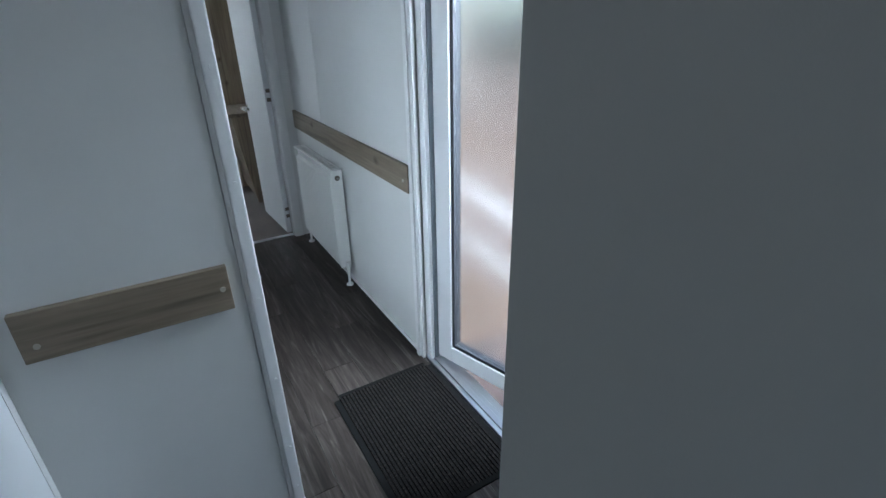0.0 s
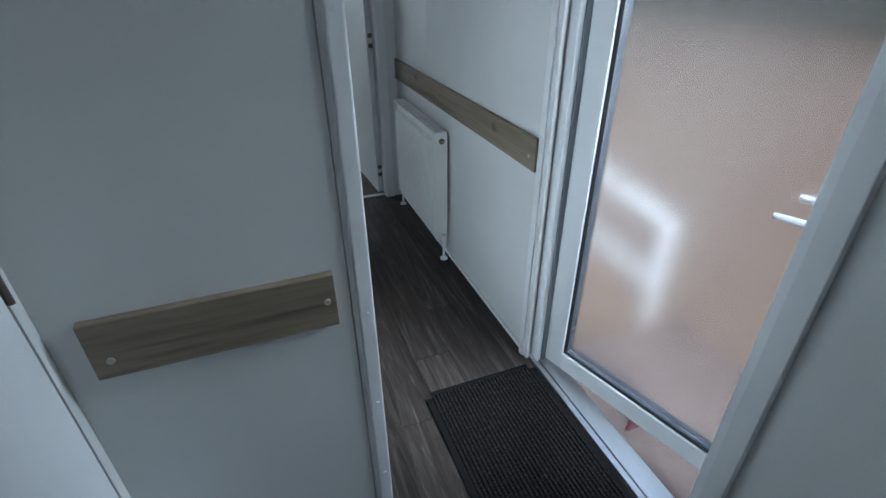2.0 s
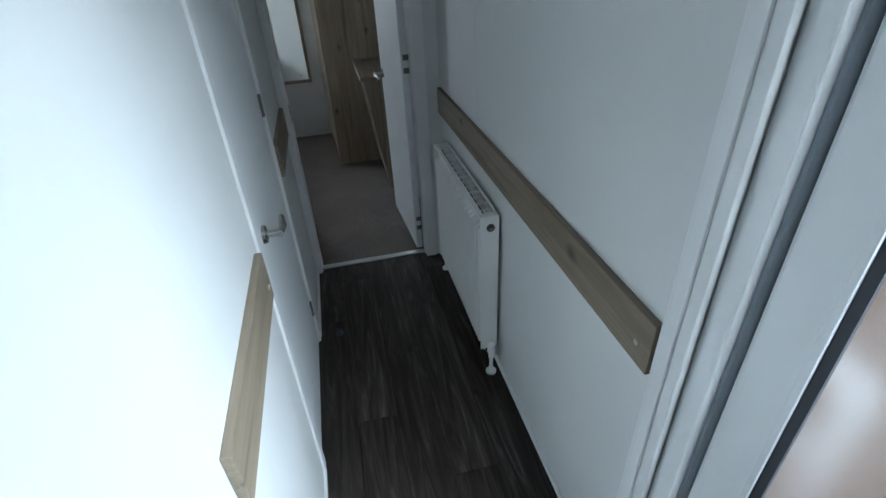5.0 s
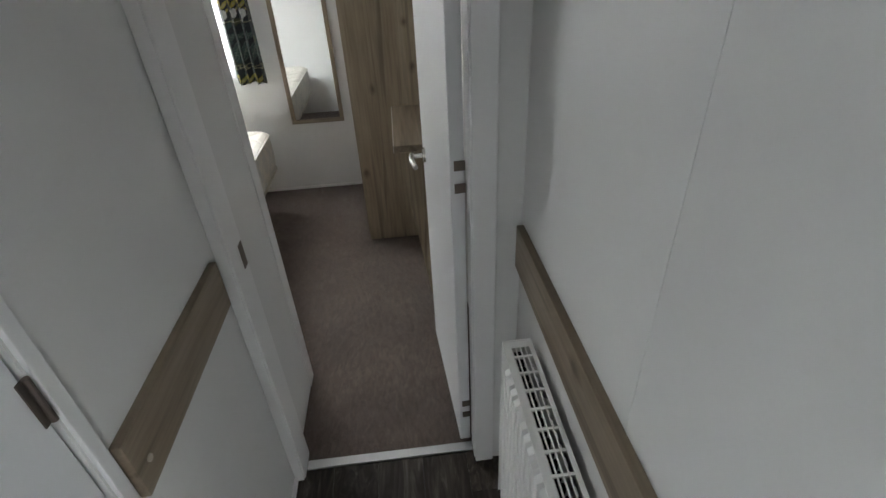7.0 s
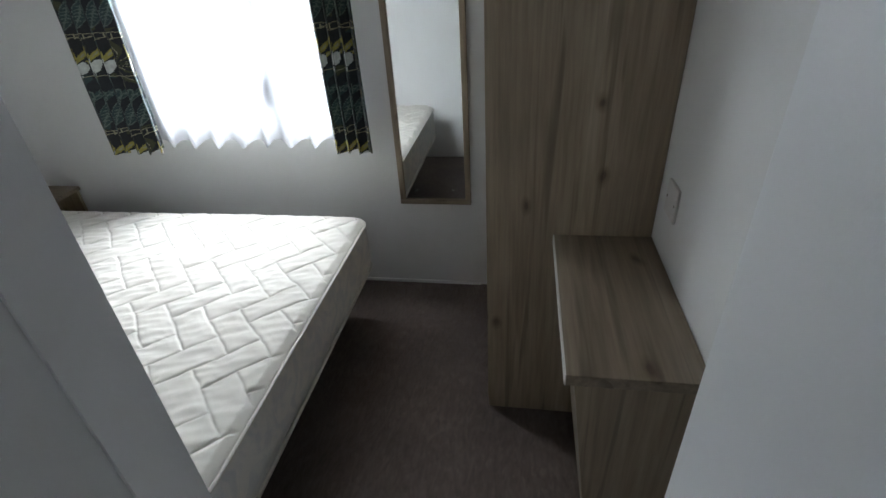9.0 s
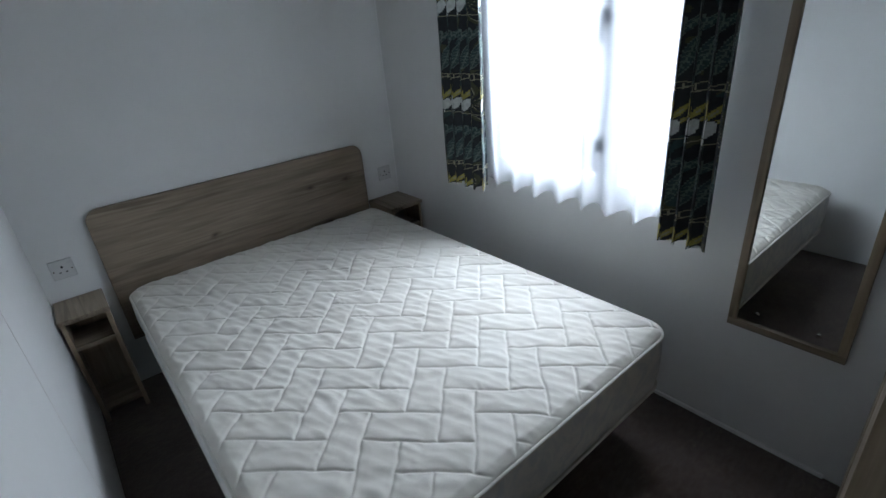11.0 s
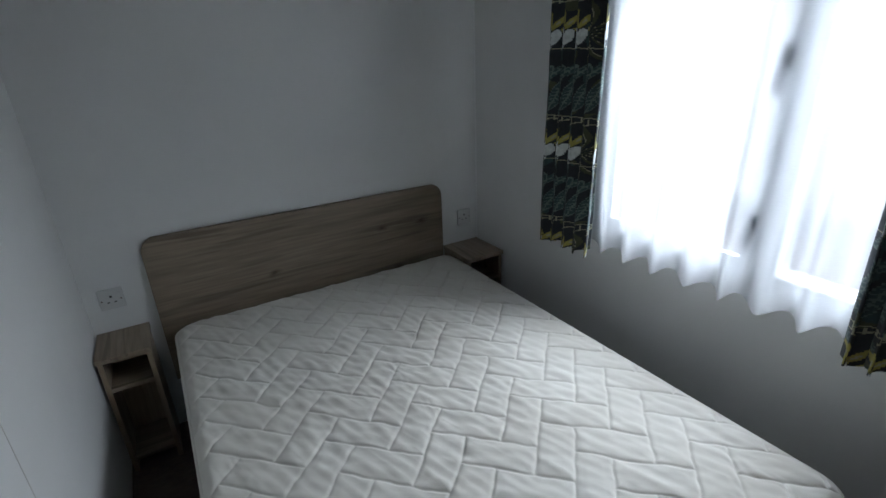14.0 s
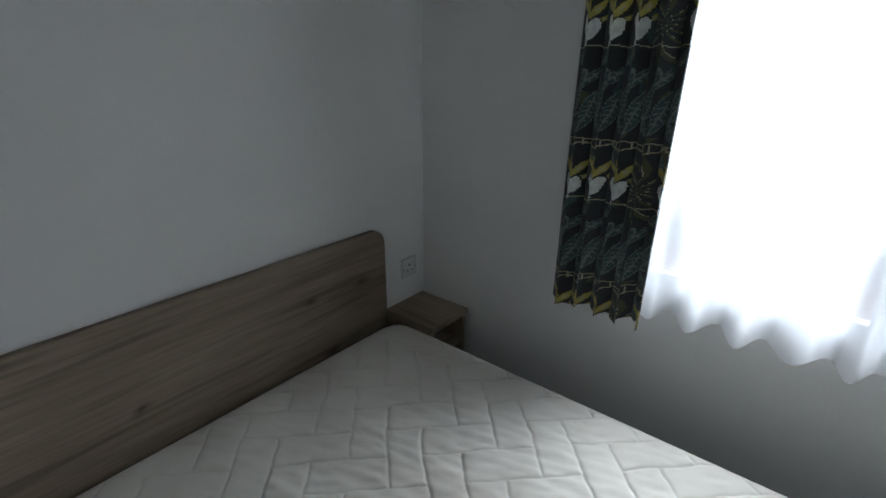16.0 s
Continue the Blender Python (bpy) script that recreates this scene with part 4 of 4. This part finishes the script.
def headboard():
    bm = bmesh.new()
    y0, y1, z0, z1, r = 4.82, 6.25, 0.25, 0.928, 0.062
    pts = [(y0, z0), (y1, z0)]
    pts += [(y1 - r + r * math.cos(radians(a)), z1 - r + r * math.sin(radians(a))) for a in range(0, 91, 10)]
    pts += [(y0 + r + r * math.cos(radians(a)), z1 - r + r * math.sin(radians(a))) for a in range(90, 181, 10)]
    f = bm.faces.new([bm.verts.new((0, y - 5.54, z)) for y, z in pts])
    ex = bmesh.ops.extrude_face_region(bm, geom=[f])
    for v in ex["geom"]:
        if isinstance(v, bmesh.types.BMVert):
            v.co.x = 0.025
    bmesh.ops.recalc_face_normals(bm, faces=bm.faces)
    bmesh.ops.bevel(bm, geom=[e for e in bm.edges if abs(e.verts[0].co.x - e.verts[1].co.x) < 0.001], offset=0.003, segments=2, affect="EDGES")
    h = mesh_object("headboard", bm, OAK_Y)
    h.location = (WEST + 0.001, 5.54, 0)
    return tagged(h, "wide oak-effect headboard with rounded top corners", "headboard")


headboard()


def nightstand(y0, y1, depth):
    top, th = 0.558, 0.018
    n = holder("bedside_table", (WEST, y0, 0))
    w = y1 - y0
    box("top", (0.003, 0, top - 0.022), (depth, w, top), OAK_X, 0.002, n)
    boxes("side", [((0.003, 0.004, 0.0), (depth - 0.012, 0.004 + th, top - 0.022)), ((0.003, w - 0.004 - th, 0.0), (depth - 0.012, w - 0.004, top - 0.022))], OAK_Z, 0.001, n)
    box("back", (0.003, 0.004 + th, 0.04), (0.012, w - 0.004 - th, top - 0.022), OAK_Z, 0, n)
    boxes("shelf", [((0.012, 0.004 + th, 0.395), (depth - 0.016, w - 0.004 - th, 0.413)), ((0.012, 0.004 + th, 0.05), (depth - 0.016, w - 0.004 - th, 0.068))], OAK_Y, 0.001, n)
    return tagged(n, "small oak-effect bedside table with an open shelf", "bedside table", "bedside tables")


nightstand(6.262, 6.492, 0.265)
nightstand(4.587, 4.778, 0.235)


def socket(loc, rz, switched=True):
    s = holder("wall_socket", loc)
    bm = bmesh.new()
    add_box(bm, (-0.0445, -0.009, -0.0445), (0.0445, 0, 0.0445), 0.004)
    mesh_object("plate", bm, PLATE, s)
    # near-black blocks stand in for the shade in the pin holes
    boxes("pin_hole", [((-0.004, -0.0095, 0.006), (0.004, -0.0088, 0.016)), ((-0.017, -0.0095, -0.016), (-0.008, -0.0088, -0.011)), ((0.008, -0.0095, -0.016), (0.017, -0.0088, -0.011))], GAP_SHADE, 0, s)
    boxes("rocker", [((0.022, -0.013, 0.006), (0.034, -0.0088, 0.028))], PLATE, 0.001, s)
    for x in (-0.034, 0.034):
        rods("screw", [((x, -0.0088, -0.004), (x, -0.0098, -0.004), 0.0035)], DARKMETAL, s)
    s.rotation_euler[2] = radians(rz)
    return tagged(s, "white single switched socket on the bedroom wall", "socket", "wall sockets")


socket((WEST, 6.405, 0.705), 90)
socket((WEST, 4.675, 0.70), 90)


def blank_plate():
    p = holder("blank_plate", (1.775, 5.56, 0.97))
    bm = bmesh.new()
    add_box(bm, (-0.008, -0.046, -0.046), (0, 0.046, 0.046), 0.004)
    mesh_object("plate", bm, PALEEDGE, p)
    for y in (-0.034, 0.034):
        rods("screw", [((-0.0078, y, 0), (-0.0088, y, 0), 0.0035)], DARKMETAL, p)
    return tagged(p, "pale square blanking plate above the dressing table", "blanking plate")


blank_plate()


def light_switch():
    p = holder("light_switch", (0.92, BED_S, 1.23))
    bm = bmesh.new()
    add_box(bm, (-0.043, 0, -0.043), (0.043, 0.008, 0.043), 0.004)
    mesh_object("plate", bm, PLATE, p)
    box("rocker", (-0.006, 0.008, -0.012), (0.006, 0.012, 0.012), PLATE, 0.001, p)
    return tagged(p, "white single light switch on the bedroom partition", "switch")


light_switch()
bm = bmesh.new()
add_rod(bm, (1.155, 3.63, -0.002), (1.155, 3.63, 0.004), 0.018, 20)
add_rod(bm, (1.155, 3.63, 0.004), (1.155, 3.63, 0.026), 0.014, 20, 0.011)
tagged(mesh_object("door_stop", bm, SEAL), "small black rubber door stop on the corridor floor", "door stop")


# ---------------------------------------------------------------- mirror, wardrobe, dresser
def mirror():
    x0, x1, z0, z1 = 0.798, 1.148, 0.488, 1.80
    m = holder("wall_mirror", (x0, NORTH, z0))
    w, h, f = x1 - x0, z1 - z0, 0.026
    boxes("rail", [((0, -0.022, 0), (w, -0.001, f)), ((0, -0.022, h - f), (w, -0.001, h))], OAK_X, 0.002, m)
    boxes("stile", [((0, -0.022, f), (f, -0.001, h - f)), ((w - f, -0.022, f), (w, -0.001, h - f))], OAK_Z, 0.002, m)
    box("mirror_glass", (f, -0.012, f), (w - f, -0.006, h - f), MIRROR, 0, m)
    for x in (0.085, w - 0.085):
        rods("clip", [((x, -0.012, f + 0.04), (x, -0.0165, f + 0.04), 0.007)], CHROME, m)
    return tagged(m, "tall wall mirror in a slim oak-effect frame", "mirror")


mirror()


def wardrobe():
    w = holder("wardrobe", (1.30, 5.68, 0))
    o = Vector((1.30, 5.68))
    top = CEILING - 0.003
    def rel(pts):
        return [(x - o.x, y - o.y) for x, y in pts]
    prism("side_panel", rel([(1.288, 5.68), (1.773, 5.68), (1.773, 5.698), (1.288, 5.698)]), 0.001, top, OAK_Z, 0.0015, w)
    prism("door", rel([(1.283, 5.703), (1.301, 5.703), (1.280, 6.096), (1.262, 6.096)]), 0.03, top, OAK_Z, 0.0015, w)
    prism("door", rel([(1.261, 6.101), (1.279, 6.101), (1.258, 6.494), (1.240, 6.494)]), 0.03, top, OAK_Z, 0.0015, w)
    prism("carcass", rel([(1.305, 5.70), (1.773, 5.70), (1.773, 6.497), (1.262, 6.497)]), 0.001, top, OAK_Z, 0, w)
    return tagged(w, "tall oak-effect fitted wardrobe with closed doors", "wardrobe")


wardrobe()


def dresser():
    x0, x1, y0, y1, top = 1.488, 1.773, 5.10, 5.677, 0.795
    d = holder("dressing_table", (x0, y0, 0))
    w, L = x1 - x0, y1 - y0
    bm = bmesh.new()
    add_box(bm, (0.003, 0.0, top - 0.03), (w, L, top), 0.002)
    mesh_object("top", bm, OAK_Y, d)
    box("edging", (0.0, 0.001, top - 0.03), (0.003, L, top - 0.001), PALEEDGE, 0, d)
    high = top - 0.031

    def lean(z):
        return 0.022 + 0.098 * (1 - z / high)

    def slab(name, y_a, y_b, z_a, z_b, deep, mat):
        """Board whose front edge follows the sloping front."""
        bm = bmesh.new()
        add_box(bm, (0, y_a, z_a), (1, y_b, z_b))
        for v in bm.verts:
            v.co.x = lean(v.co.z) + (v.co.x > 0.5) * deep if deep else (w if v.co.x > 0.5 else lean(v.co.z))
        bmesh.ops.bevel(bm, geom=list(bm.edges), offset=0.0015, segments=1, affect="EDGES")
        return mesh_object(name, bm, mat, d)

    slab("end_panel", 0.004, 0.022, 0.0, high, 0, OAK_Z)
    for k in range(3):
        slab("drawer_front", 0.024, L - 0.004, 0.06 + 0.235 * k, 0.29 + 0.235 * k, 0.018, OAK_Y)
    box("carcass", (0.15, 0.024, 0.0), (w, L - 0.004, high), OAK_Z, 0, d)
    return tagged(d, "oak-effect dressing table with drawers beside the wardrobe", "dresser")


dresser()


# ---------------------------------------------------------------- vinyl planks, laid last
def planks():
    floor = bpy.data.objects["floor_corridor"]
    pw, pl = 0.152, 0.92
    bm = bmesh.new()
    add_box(bm, (0.0006, 0.0006, -0.0038), (pw - 0.0006, pl - 0.0006, 0.0), 0.0008)
    me = bpy.data.meshes.new("plank")
    bm.to_mesh(me)
    bm.free()
    me.materials.append(VINYL)
    rnd = random.Random(9)
    x, r = 0.43, 0
    while x < EAST - 0.02:
        wide = min(pw, EAST - x)
        y = -1.2 + (0.31 * r) % pl - pl
        while y < THRESH - 0.03:
            a, b = max(y, -1.2), min(y + pl, THRESH - 0.022)
            if b - a > 0.05:
                p = new("plank", me)
                p.parent = floor
                p.location, p.scale = (x, a, rnd.uniform(-0.0003, 0.0)), (wide / pw, (b - a) / pl, 1)
            y += pl
        x += pw
        r += 1


planks()
